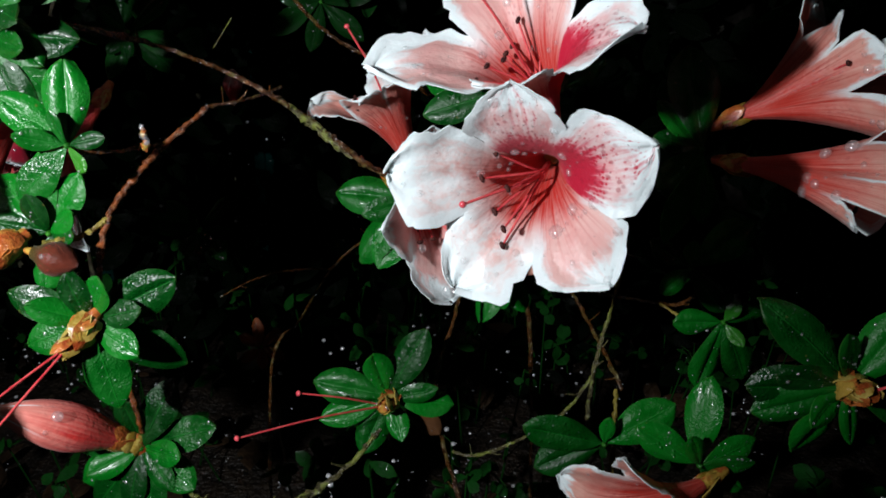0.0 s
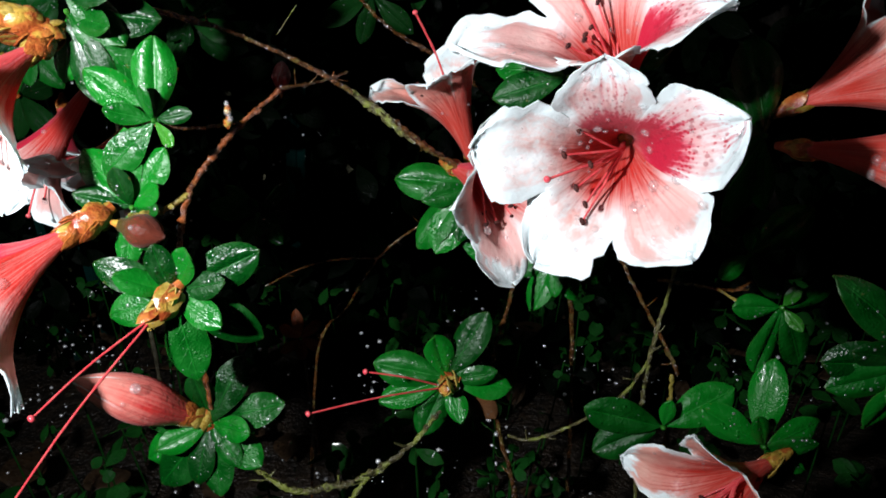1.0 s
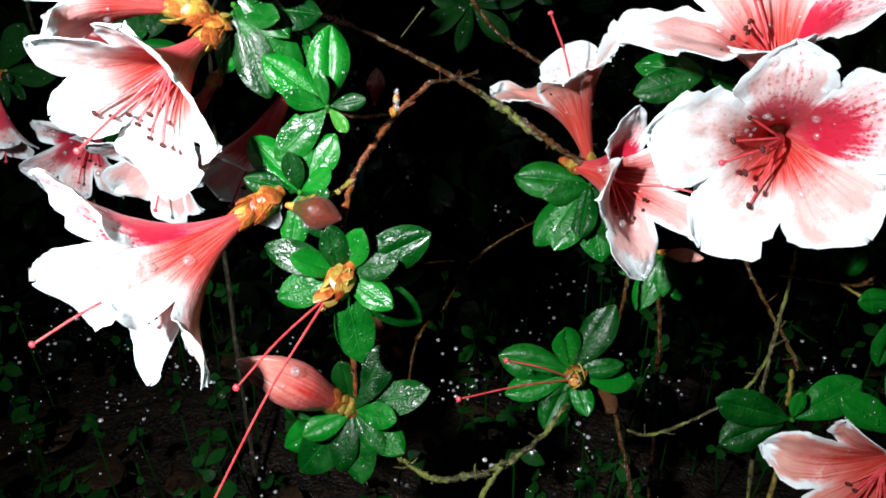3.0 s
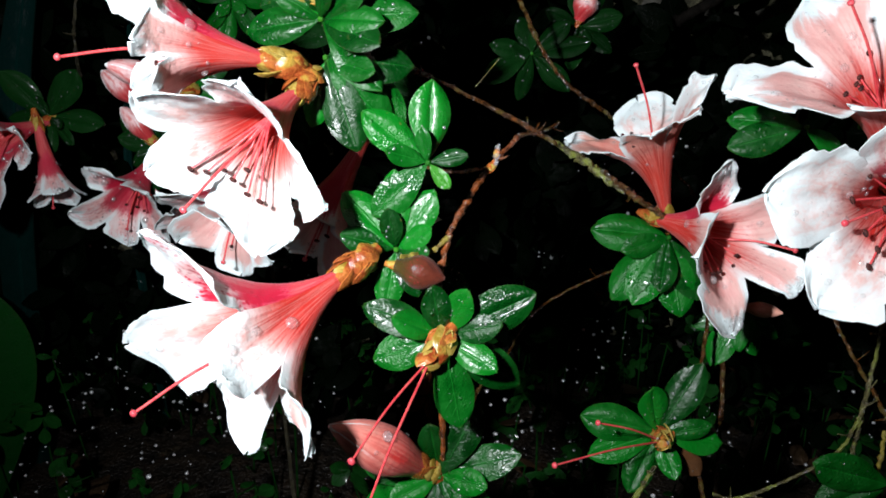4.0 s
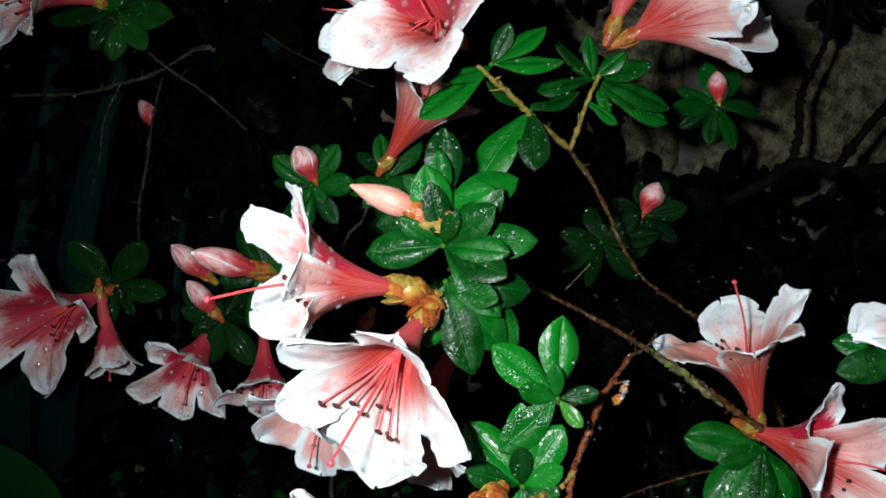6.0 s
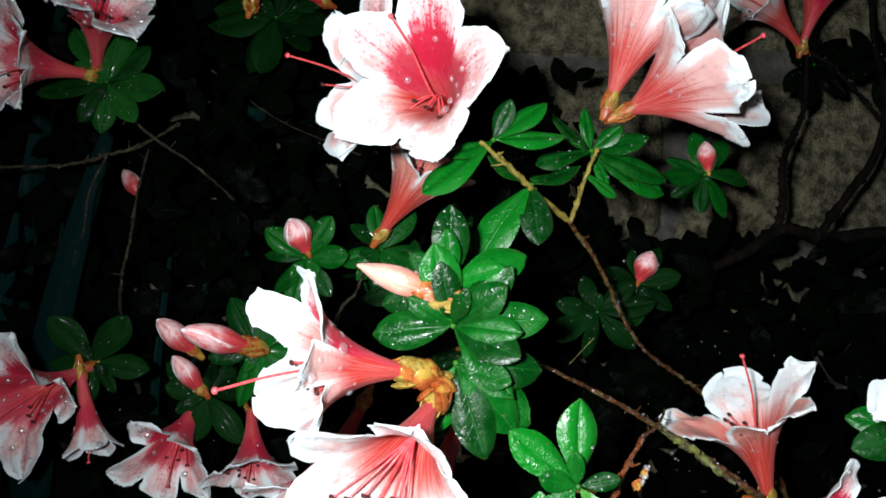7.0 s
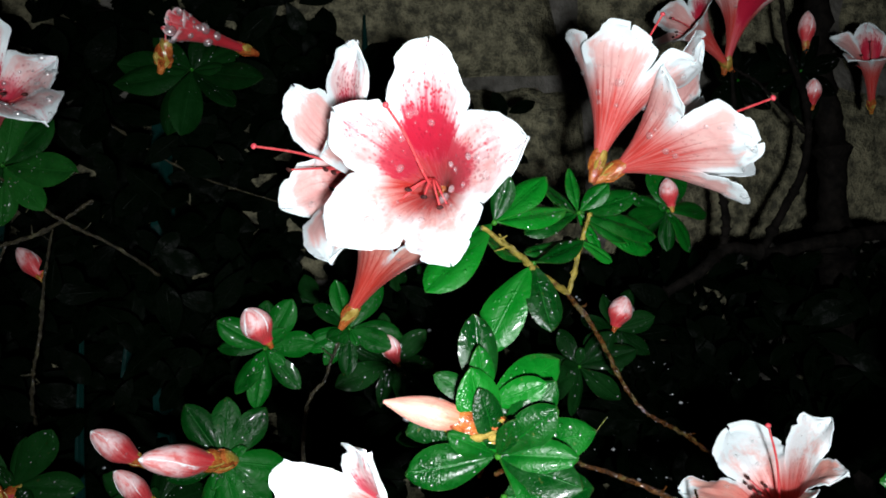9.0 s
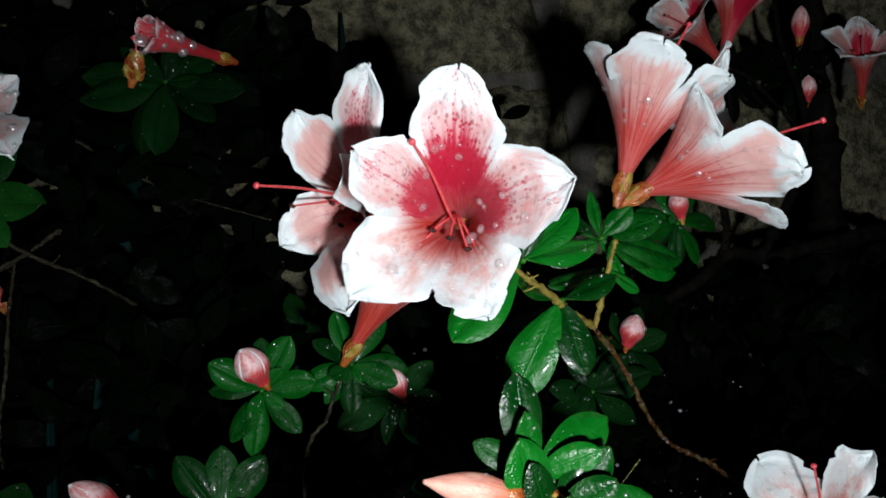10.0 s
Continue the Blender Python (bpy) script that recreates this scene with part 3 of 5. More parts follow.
def flower_bud(base, tip, radius, label, seed, material=None, green=0.36, drops=5, twist=1.0, name="flower_bud", big=(), point=0.60):
    """A closed bud: overlapping petals wound round one another, in scales at the foot."""
    rng = random.Random(seed)
    base, tip = np.asarray(base, float), np.asarray(tip, float)
    axis, L = unit(tip - base), np.linalg.norm(tip - base)
    ob = thing(name, base, label, "flower bud", "azalea buds")
    u, w = square_to(axis)
    spots, grids = [], []
    for k in range(4):
        a0 = 1.57 * k + rng.uniform(-0.2, 0.2)
        rows, cols = 16, 11
        grid, uv = np.zeros((rows, cols, 3)), np.zeros((rows, cols, 2))
        for i, s in enumerate(np.linspace(0, 1, rows)):
            rise = min(1.0, s / 0.48)
            prof = radius * (0.40 + 0.60 * rise * rise * (3 - 2 * rise)) * (math.cos(max(0.0, s - 0.48) / 0.52 * math.pi / 2) ** point if s < 0.999 else 0.0)
            prof = max(prof, radius * 0.05)
            for j, x in enumerate(np.linspace(-1, 1, cols)):
                a = a0 + x * 1.12 + twist * s
                r = prof * (0.92 + 0.10 * (x + 1) / 2 + 0.05 * math.cos(3 * x))
                grid[i, j] = base + axis * L * s + r * (math.cos(a) * u + math.sin(a) * w)
                uv[i, j] = (0.25 + 0.75 * s, (x + 1) / 2)
        sh = Shape()
        sheet(sh, grid, uv, 0.0004)
        part("petal", sh, material or bud_mat, ob)
        grids.append(grid)
        for _ in range(drops // 4 + (rng.random() < 0.5)):
            i, j = rng.randrange(4, 13), rng.randrange(2, 9)
            out = grid[i, j] - base - axis * ((grid[i, j] - base) @ axis)
            spots.append((grid[i, j], unit(out)))
    beads(ob, spots, rng, 0.0003, 0.0011)
    raindrops(ob, big, grids)
    size = min(1.3, max(0.5, L * green / 0.007))
    calyx(ob, base + axis * 0.004 * size, axis, rng, size, 6)
    return ob


RIGHT, UP, NEAR = np.array((1.0, 0, 0)), np.array((0, 0.17, 0.985)), np.array((0, -0.985, 0.17))


def leaf_blade(shape, base, way, face, length, width, rng, rows=13, cols=9, thick=0.00045, droop=0.25, fold=0.20):
    """One elliptic leaf with a short bristle tip, folded a little along its midrib and arched."""
    way = unit(way)
    face = unit(face - way * (face @ way))
    side = np.cross(way, face)
    grid, uv = np.zeros((rows, cols, 3)), np.zeros((rows, cols, 2))
    ph, wav = rng.uniform(0, 6.28), rng.uniform(0.01, 0.035)
    for i, s in enumerate(np.linspace(0, 1, rows)):
        w = width * (max(0.0, math.sin(math.pi * s**1.30)) ** 0.70) + 0.00022
        w = min(w, width * 0.07 + width * 2.6 * s) if s < 0.3 else w
        for j, x in enumerate(np.linspace(-1, 1, cols)):
            z = fold * w * (0.55 * abs(x) - 1.25 * x * x - 0.5 * math.exp(-((x / 0.22) ** 2))) - droop * length * s * s + wav * length * math.sin(7 * s + ph) * x * abs(x)
            grid[i, j] = base + way * length * s + side * w * x + face * z
            uv[i, j] = (s, (x + 1) / 2)
    sheet(shape, grid, uv, thick)
    return grid, face


def leaf_whorl(at, leaves, label, seed, scale=0.13, material=None, drops=2, name="leaf_whorl", group="azalea leaf whorls", loose=1.0, tilt=0.0):
    """Leaves round one shoot tip. Each: direction in degrees (0 to +x, 90 up), length in units of scale mm, and how far it comes forward."""
    rng = random.Random(seed)
    at = np.asarray(at, float)
    ob = thing(name, at, label, "leaves", group)
    spots = []
    for ang, length, fwd in leaves:
        a = radians(ang)
        flat = math.cos(a) * RIGHT + math.sin(a) * UP
        way = unit(flat + NEAR * fwd)
        L = 1.15 * length * scale / 1000 * math.sqrt(1 + fwd * fwd)
        face = unit(NEAR + (0.30 + tilt) * UP - flat * fwd * 0.8 + loose * (RIGHT * rng.uniform(-0.75, 0.75) + UP * rng.uniform(-0.6, 0.5)))
        sh = Shape()
        grid, nrm = leaf_blade(sh, at + way * 0.0008 - NEAR * rng.uniform(0, 0.002) * (L > 0.011), way, face, L, L * rng.uniform(0.200, 0.260), rng, droop=rng.uniform(0.0, 0.36), fold=rng.uniform(0.16, 0.46))
        small = L < 0.0075
        part("leaf", sh, material or (leaf_young if small and rng.random() < 0.4 else leaf_mat), ob, "bright green young leaf" if small else "")
        for _ in range(rng.randrange(1, 7 * drops)):
            spots.append((grid[rng.randrange(3, 12), rng.randrange(1, 8)] + nrm * 0.0002, nrm))
    sh = Shape()
    ball(sh, at, 0.0008, NEAR, 1.4)
    part("shoot_tip", sh, leaf_young, ob)
    beads(ob, spots, rng, 0.00012, 0.00046, water_fine)
    return ob


def rosette(seed, n=8, lo=95, hi=145, fwd=0.25, start=0):
    """A full ring of leaves for a whorl: outer long ones, then a few short ones."""
    rng = random.Random(seed)
    out = [(start + 360 * k / n + rng.uniform(-16, 16), rng.uniform(lo, hi), fwd + rng.uniform(-0.25, 0.3)) for k in range(n)]
    return out + [(rng.uniform(0, 360), rng.uniform(lo * 0.4, lo * 0.65), fwd + 0.45) for _ in range(3)]


def branch(points, radii, label, seed, material, name="azalea_branch", twigs=0):
    rng = random.Random(seed)
    line = curve_through(points, 14 * (len(points) - 1))
    r = (0.57 if radii[0] < 0.0021 else 0.72) * np.interp(np.linspace(0, 1, len(line)), np.linspace(0, 1, len(radii)), radii)
    for i in range(len(line)):
        line[i] += np.array([rng.uniform(-1, 1) for _ in range(3)]) * r[i] * (0.34 if radii[0] < 0.0021 else 0.10)
        r[i] *= 1 + (0.22 if radii[0] < 0.0021 else 0.08) * rng.uniform(-1, 1) + (0.5 if rng.random() < 0.08 else 0)
    ob = thing(name, line[0], label, "branch", "azalea branches")
    sh = Shape()
    tube(sh, line, r, 9, 0.16 if radii[0] < 0.0021 else 0.04, rng)
    part("stem", sh, material, ob)
    for _ in range(twigs):
        i = rng.randrange(3, len(line) - 3)
        d = unit(np.array([rng.uniform(-1, 1), rng.uniform(-1, 0.3), rng.uniform(-0.4, 1)]))
        sh = Shape()
        tube(sh, [line[i], line[i] + d * rng.uniform(0.0015, 0.003), line[i] + d * rng.uniform(0.003, 0.006) + np.array((0, 0, 0.0006))], [r[i] * 0.6, r[i] * 0.42, r[i] * 0.25], 6)
        part("twig_stub", sh, material, ob)
    if radii[0] < 0.0021:
        spots = []
        for _ in range(3 * len(points)):
            i = rng.randrange(len(line))
            d = unit(np.array([rng.uniform(-0.6, 0.6), rng.uniform(-1, -0.2), rng.uniform(-1, 0.6)]))
            spots.append((line[i] + d * r[i], d))
        beads(ob, spots, rng, 0.00012, 0.0004, water_fine)
    return ob


# ---- the large structure: soil and the stone wall behind ----
def soil():
    xs = np.concatenate([[-40, -8, -2], np.linspace(-0.9, 0.9, 73), [2, 8, 40]])
    ys = np.concatenate([[-40, -8, -2, -0.6], np.linspace(-0.2, 0.62, 40), [2, 8, 40]])
    verts = [(x, y, 0.012 * noise.noise(Vector((x * 9, y * 9, 0))) + 0.007 * noise.noise(Vector((x * 41, y * 41, 3))) if abs(x) < 1 and -0.3 < y < 0.7 else 0.0) for y in ys for x in xs]
    c = len(xs)
    faces = [(j * c + i, j * c + i + 1, (j + 1) * c + i + 1, (j + 1) * c + i) for j in range(len(ys) - 1) for i in range(c - 1)]
    sh = Shape().add(verts, faces)
    return tagged(part("ground", sh, soil_mat), "dark wet garden soil under the shrub", "soil", kind="structure")


soil()


def block(shape, x0, x1, z0, z1, y, depth, rng):
    """A rough-faced stone: a bulging front with worn edges, closed round the back."""
    n, m = 12, 8
    g = {}
    verts, faces = [], []
    for j in range(m + 1):
        for i in range(n + 1):
            a, b = i / n, j / m
            e = min(a, 1 - a) * (x1 - x0), min(b, 1 - b) * (z1 - z0)
            worn = 0.010 * max(0, 1 - min(e) / 0.012) ** 2
            q = Vector((x0 + a * (x1 - x0), 7 * y, z0 + b * (z1 - z0)))
            verts.append((q.x + 0.0015 * noise.noise(q * 60), y + worn - 0.006 * noise.noise(q * 18) - 0.003 * noise.noise(q * 70), q.z + 0.0015 * noise.noise(q * 55)))
            g[i, j] = len(verts) - 1
    k = len(verts)
    verts += [(x0, y + depth, z0), (x1, y + depth, z0), (x1, y + depth, z1), (x0, y + depth, z1)]
    for j in range(m):
        for i in range(n):
            faces.append((g[i, j], g[i + 1, j], g[i + 1, j + 1], g[i, j + 1]))
    faces.append((k, k + 3, k + 2, k + 1))
    faces.append(tuple([g[i, 0] for i in range(n, -1, -1)] + [k, k + 1]))
    faces.append(tuple([g[i, m] for i in range(n + 1)] + [k + 2, k + 3]))
    faces.append(tuple([g[0, j] for j in range(m + 1)] + [k + 3, k]))
    faces.append(tuple([g[n, j] for j in range(m, -1, -1)] + [k + 1, k + 2]))
    shape.add(verts, faces)


def stone_wall():
    wall = thing("wall_north", (0, 0.52, 0), "rough grey-brown stone block wall with mortar joints", "wall", kind="structure")
    sh = Shape()
    x0, x1, y0, y1, z1 = -4.0, 4.0, 0.509, 0.70, 1.3
    sh.add([(x0, y0, -0.1), (x1, y0, -0.1), (x1, y1, -0.1), (x0, y1, -0.1), (x0, y0, z1), (x1, y0, z1), (x1, y1, z1), (x0, y1, z1)],
           [(0, 1, 5, 4), (1, 2, 6, 5), (2, 3, 7, 6), (3, 0, 4, 7), (4, 5, 6, 7), (3, 2, 1, 0)])
    part("mortar", sh, mortar_mat, wall, "grey mortar in the joints", False)
    rng = random.Random(5)
    z = -0.004
    for row, (h, first) in enumerate([(0.118, 0.10), (0.125, 0.21), (0.128, 0.056), (0.150, 0.25), (0.14, 0.0), (0.15, 0.12), (0.15, 0.3), (0.15, 0.15)]):
        x = first - 0.34 * 6
        while x < 1.9:
            w = rng.uniform(0.26, 0.40) if abs(x - first) > 0.02 else 0.31
            if x < first < x + w:
                w = first - x
            if w > 0.06:
                s = Shape()
                block(s, x + 0.003, x + w - 0.003, z + 0.003, z + h - 0.003, 0.500 + rng.uniform(-0.004, 0.004), 0.10, rng)
                part("stone", s, stone_mat, wall)
            x += w
        z += h


stone_wall()

# ---- the flowers ----
azalea_flower((0.0255, 0.167, 0.1955), [(0.0385, 0.1300, 0.2078), (0.0124, 0.1360, 0.2180), (-0.011, 0.1482, 0.1973), (0.003, 0.1465, 0.1722), (0.0341, 0.1352, 0.1778)],
              "wide open pink and white azalea flower with raindrops", 1, stigma=(0.004, 0.143, 0.192), stamens=6, full=0.22, pale=(2, 3), drops=34, big=[(0.0242, 0.1463, 0.1845, 0.0017), (0.0207, 0.1447, 0.1795, 0.0013), (0.0304, 0.1404, 0.193, 0.0012), (0.0293, 0.1427, 0.1906, 0.0007), (0.0255, 0.1427, 0.1818, 0.0006), (0.0181, 0.1519, 0.1828, 0.0008)], curl=0.4, wide=1.10, taper=0.35, ruffle=0.20, broad={4: 1.3, 0: 1.12}, flush=(1,))
azalea_flower((0.027, 0.170, 0.199), [(0.037, 0.140, 0.226), (0.027, 0.165, 0.243), (0.008, 0.183, 0.238), (-0.015, 0.1637, 0.2146), (0.014, 0.142, 0.214)],
              "pink azalea flower with long dark-tipped stamens", 2, stigma=(0.004, 0.155, 0.236), drops=18, curl=0.3, big=[(0.0301, 0.1563, 0.2246, 0.0012)])
azalea_flower((-0.009, 0.2225, 0.1765), [(-0.0011, 0.2148, 0.2173), (-0.0155, 0.2423, 0.2073), (-0.0398, 0.2300, 0.1951), (-0.0225, 0.1980, 0.2015), (-0.0099, 0.1975, 0.2084)],
              "small upright salmon azalea trumpet with a long pistil", 3, full=0.12, outer=petal_salmon, blotch=(), pale=(0, 1), stigma=(-0.026, 0.208, 0.221), stamens=5, drops=12, curl=0.5, taper=0.35, broad={1: 1.15, 0: 0.62, 3: 0.95, 4: 0.6, 2: 0.8})
azalea_flower((-0.014, 0.211, 0.176), [(-0.003, 0.192, 0.1970), (-0.0163, 0.1735, 0.1752), (0.0018, 0.187, 0.1487), (0.0142, 0.1780, 0.1648), (0.014, 0.192, 0.187)],
              "pink azalea flower turned aside under a larger one", 4, stigma=(0.016, 0.186, 0.174), full=0.2, drops=26, big=[(0.0015, 0.1845, 0.1532, 0.0023), (-0.0059, 0.185, 0.1654, 0.0013)], curl=0.45, taper=0.35, broad={2: 1.3, 1: 1.1, 3: 1.25})
azalea_flower((0.079, 0.194, 0.200), [(0.100, 0.211, 0.226), (0.096, 0.187, 0.226), (0.100, 0.172, 0.218), (0.103, 0.156, 0.201), (0.122, 0.195, 0.210)],
              "salmon azalea trumpet seen from its side, streaked red", 5, wide=1.2, lobe=0.72, full=0.75, cup=1.04, outer=petal_salmon, blotch=(), drops=22, curl=0.0, stigma=(0.118, 0.165, 0.216))
azalea_flower((0.076, 0.181, 0.190), [(0.0955, 0.143, 0.1985), (0.0918, 0.136, 0.1932), (0.0880, 0.149, 0.1850), (0.106, 0.165, 0.1880), (0.113, 0.162, 0.2010)],
              "red-streaked azalea trumpet beaded with large drops", 6, big=[(0.0872, 0.1639, 0.1969, 0.0014), (0.0907, 0.1599, 0.1995, 0.0016), (0.0839, 0.1635, 0.1916, 0.0013)], wide=1.2, lobe=0.72, full=0.75, cup=1.04, outer=petal_salmon, blotch=(), drops=30, curl=0.0)
azalea_flower((-0.1225, 0.172, 0.2216), [(-0.1395, 0.1505, 0.2448), (-0.1555, 0.1705, 0.2368), (-0.1555, 0.1790, 0.2130), (-0.1375, 0.1440, 0.2150), (-0.1408, 0.1440, 0.2255)],
              "sideways pink azalea trumpet with white petal rims", 7, big=[(-0.1348, 0.1583, 0.2287, 0.0015), (-0.136, 0.1579, 0.2224, 0.0009), (-0.134, 0.163, 0.2188, 0.0009)], wide=1.15, full=0.3, cup=1.15, stigma=(-0.1576, 0.1468, 0.2220), drops=18, curl=0.1, stamens=5, reach=0.75, pale=(0, 1, 2), blunt=(1, 2), broad={1: 0.62, 2: 0.8, 3: 1.25})
azalea_flower((-0.1150, 0.1720, 0.2135), [(-0.1185, 0.1365, 0.2190), (-0.1406, 0.1430, 0.2155), (-0.1440, 0.1540, 0.1985), (-0.1225, 0.1640, 0.1772), (-0.1030, 0.1420, 0.1940)],
              "nearly white azalea flower hanging down, red stamens", 8, wide=1.15, full=0.3, cup=1.15, stigma=(-0.130, 0.134, 0.194), pale=(1, 2, 3, 4), drops=10, curl=0.1, reach=0.9, blotch=(), flush=(0,), blunt=(0,), broad={4: 0.7, 0: 1.1, 3: 1.1})
azalea_flower((-0.135, 0.242, 0.195), ring((-0.150, 0.214, 0.166), (-0.135, 0.242, 0.195), 0.023, (-0.5, 0, 1), 9), "shaded pale azalea flower behind another", 9, drops=10)
azalea_flower((-0.104, 0.222, 0.197), ring((-0.116, 0.200, 0.171), (-0.104, 0.222, 0.197), 0.021, (0.3, 0, 1), 10), "shaded pale azalea flower facing downwards", 10, drops=8)
azalea_flower((-0.102, 0.149, 0.176), [(-0.1340, 0.1275, 0.1917), (-0.1440, 0.1370, 0.1645), (-0.1185, 0.1300, 0.1440), (-0.1040, 0.1250, 0.1475), (-0.1190, 0.1165, 0.1680)],
              "pink and white azalea flower hanging to one side", 11, big=[(-0.1316, 0.133, 0.1854, 0.0014), (-0.1276, 0.1353, 0.1809, 0.0014)], wide=1.2, full=0.3, cup=1.15, stigma=(-0.137, 0.119, 0.158), pale=(1, 2, 4), drops=12, curl=0.1, stamens=5, broad={2: 1.15, 3: 0.5, 4: 1.1, 0: 0.85})
azalea_flower((-0.108, 0.233, 0.289), [(-0.1175, 0.1960, 0.3215), (-0.0985, 0.1857, 0.2985), (-0.1150, 0.1950, 0.2715), (-0.1420, 0.2040, 0.2775), (-0.1395, 0.1980, 0.3070)],
              "large open azalea flower with a crimson blotched upper petal", 12, big=[(-0.1123, 0.2111, 0.2866, 0.0016), (-0.1111, 0.2074, 0.2889, 0.0011), (-0.1087, 0.1989, 0.2962, 0.0009), (-0.1109, 0.2077, 0.2951, 0.0009)], stigma=(-0.128, 0.196, 0.308), stamens=5, reach=0.62, drops=34, pale=(2, 3, 4), curl=0.40, ruffle=0.26, wide=1.10, blunt=(0, 2), taper=1.0, full=0.25, flush=(1, 4), broad={4: 1.25, 3: 1.25, 1: 1.1})
azalea_flower((-0.121, 0.262, 0.293), [(-0.1307, 0.2200, 0.3272), (-0.146, 0.2400, 0.3190), (-0.1515, 0.250, 0.2865), (-0.1405, 0.215, 0.2725), (-0.140, 0.211, 0.303)],
              "azalea flower facing aside behind the large open one", 13, big=[(-0.1384, 0.2339, 0.2867, 0.0017)], stigma=(-0.158, 0.220, 0.302), drops=10, curl=0.3, taper=0.8, full=0.3, ruffle=0.24, broad={0: 0.72, 1: 0.8})
azalea_flower((-0.058, 0.240, 0.2985), [(-0.057, 0.219, 0.330), (-0.0375, 0.2205, 0.3210), (-0.034, 0.247, 0.327), (-0.048, 0.264, 0.332), (-0.064, 0.248, 0.334)],
              "upright pink azalea trumpet with folded petals", 14, wide=1.25, lobe=0.70, full=0.7, cup=1.06, outer=petal_rose, stigma=(-0.038, 0.236, 0.339), drops=16, curl=-0.1, blotch=(), blunt=(0, 1), broad={1: 1.2})
azalea_flower((-0.052, 0.240, 0.294), [(-0.0235, 0.243, 0.332), (-0.0480, 0.220, 0.3200), (-0.0320, 0.2035, 0.2965), (-0.0230, 0.2215, 0.2820), (-0.0080, 0.250, 0.303)],
              "pink azalea trumpet leaning aside with beads of rain", 15, big=[(-0.0423, 0.2312, 0.2967, 0.0015), (-0.0425, 0.2334, 0.2935, 0.0012), (-0.0383, 0.231, 0.2929, 0.0012), (-0.0349, 0.2292, 0.2917, 0.0012), (-0.037, 0.2237, 0.3009, 0.0014), (-0.0387, 0.2244, 0.3021, 0.0009)],  wide=1.25, lobe=0.68, full=0.85, cup=1.06, outer=petal_rose, stigma=(-0.030, 0.197, 0.308), drops=34, curl=0.0, blotch=(), blunt=(0, 2), broad={2: 0.78})
azalea_flower((-0.131, 0.283, 0.252), ring((-0.114, 0.275, 0.279), (-0.131, 0.283, 0.252), 0.019, (1, 0, 0.5), 16), "red-tubed azalea trumpet behind the open flower", 16, outer=petal_salmon, blotch=(), drops=5, curl=-0.1, full=0.5)
azalea_flower((0.079, 0.383, 0.355), ring((0.084, 0.372, 0.392), (0.079, 0.383, 0.355), 0.030, (0, -1, 0.5), 17), "distant pink azalea flower before the wall", 17, drops=6, curl=0.0)
azalea_flower((0.077, 0.383, 0.354), ring((0.050, 0.376, 0.376), (0.077, 0.383, 0.354), 0.022, (0, 0, 1), 18), "distant pink azalea flower turned aside", 18, drops=6)
azalea_flower((0.186, 0.405, 0.335), ring((0.172, 0.388, 0.364), (0.186, 0.405, 0.335), 0.022, (0, 0, 1), 19), "distant rose azalea flower by the wall", 19, drops=5)
azalea_flower((-0.246, 0.302, 0.312), [(-0.243, 0.288, 0.353), (-0.222, 0.297, 0.339), (-0.217, 0.264, 0.314), (-0.240, 0.255, 0.322), (-0.258, 0.278, 0.336)],
              "rose azalea flower full of raindrops", 20, flush=(1, 2, 3, 4), drops=22, bead=(0.0005, 0.0017), stamens=8)
azalea_flower((-0.250, 0.300, 0.308), ring((-0.268, 0.277, 0.308), (-0.250, 0.300, 0.308), 0.025, (0, 0, 1), 21), "rose azalea flower full of raindrops", 21, flush=(1, 2, 3, 4), drops=20, bead=(0.0005, 0.0017))
azalea_flower((-0.256, 0.324, 0.188), [(-0.266, 0.282, 0.209), (-0.300, 0.287, 0.196), (-0.298, 0.292, 0.160), (-0.270, 0.300, 0.149), (-0.249, 0.297, 0.178)],
              "drooping dim azalea flower covered in drops", 22, flush=(1, 2, 3, 4), drops=30, bead=(0.0005, 0.0017))
azalea_flower((-0.257, 0.318, 0.186), ring((-0.249, 0.309, 0.156), (-0.257, 0.318, 0.186), 0.012, (0, 1, 0), 23), "narrow drooping azalea flower covered in drops", 23, flush=(1, 2, 3, 4), drops=12, bead=(0.0005, 0.0017), curl=-0.1)
azalea_flower((-0.211, 0.332, 0.174), [(-0.228, 0.296, 0.173), (-0.237, 0.297, 0.153), (-0.219, 0.310, 0.136), (-0.201, 0.312, 0.138), (-0.202, 0.295, 0.163)],
              "dim hanging azalea flower with wet petals", 24, flush=(1, 2, 3, 4), drops=14, bead=(0.0005, 0.0017))
azalea_flower((-0.186, 0.318, 0.172), ring((-0.180, 0.300, 0.150), (-0.186, 0.318, 0.172), 0.019, (0.6, 0, 1), 25), "dim hanging azalea flower with wet petals", 25, flush=(1, 2, 3, 4), drops=10, bead=(0.0005, 0.0017))
azalea_flower((0.064, 0.148, 0.117), [(0.043, 0.142, 0.130), (0.031, 0.157, 0.114), (0.034, 0.138, 0.099), (0.050, 0.122, 0.100), (0.056, 0.126, 0.120)],
              "salmon azalea flower with a white rim low on the shrub", 26, full=0.3, outer=petal_salmon, blotch=(), drops=8, curl=0.1)

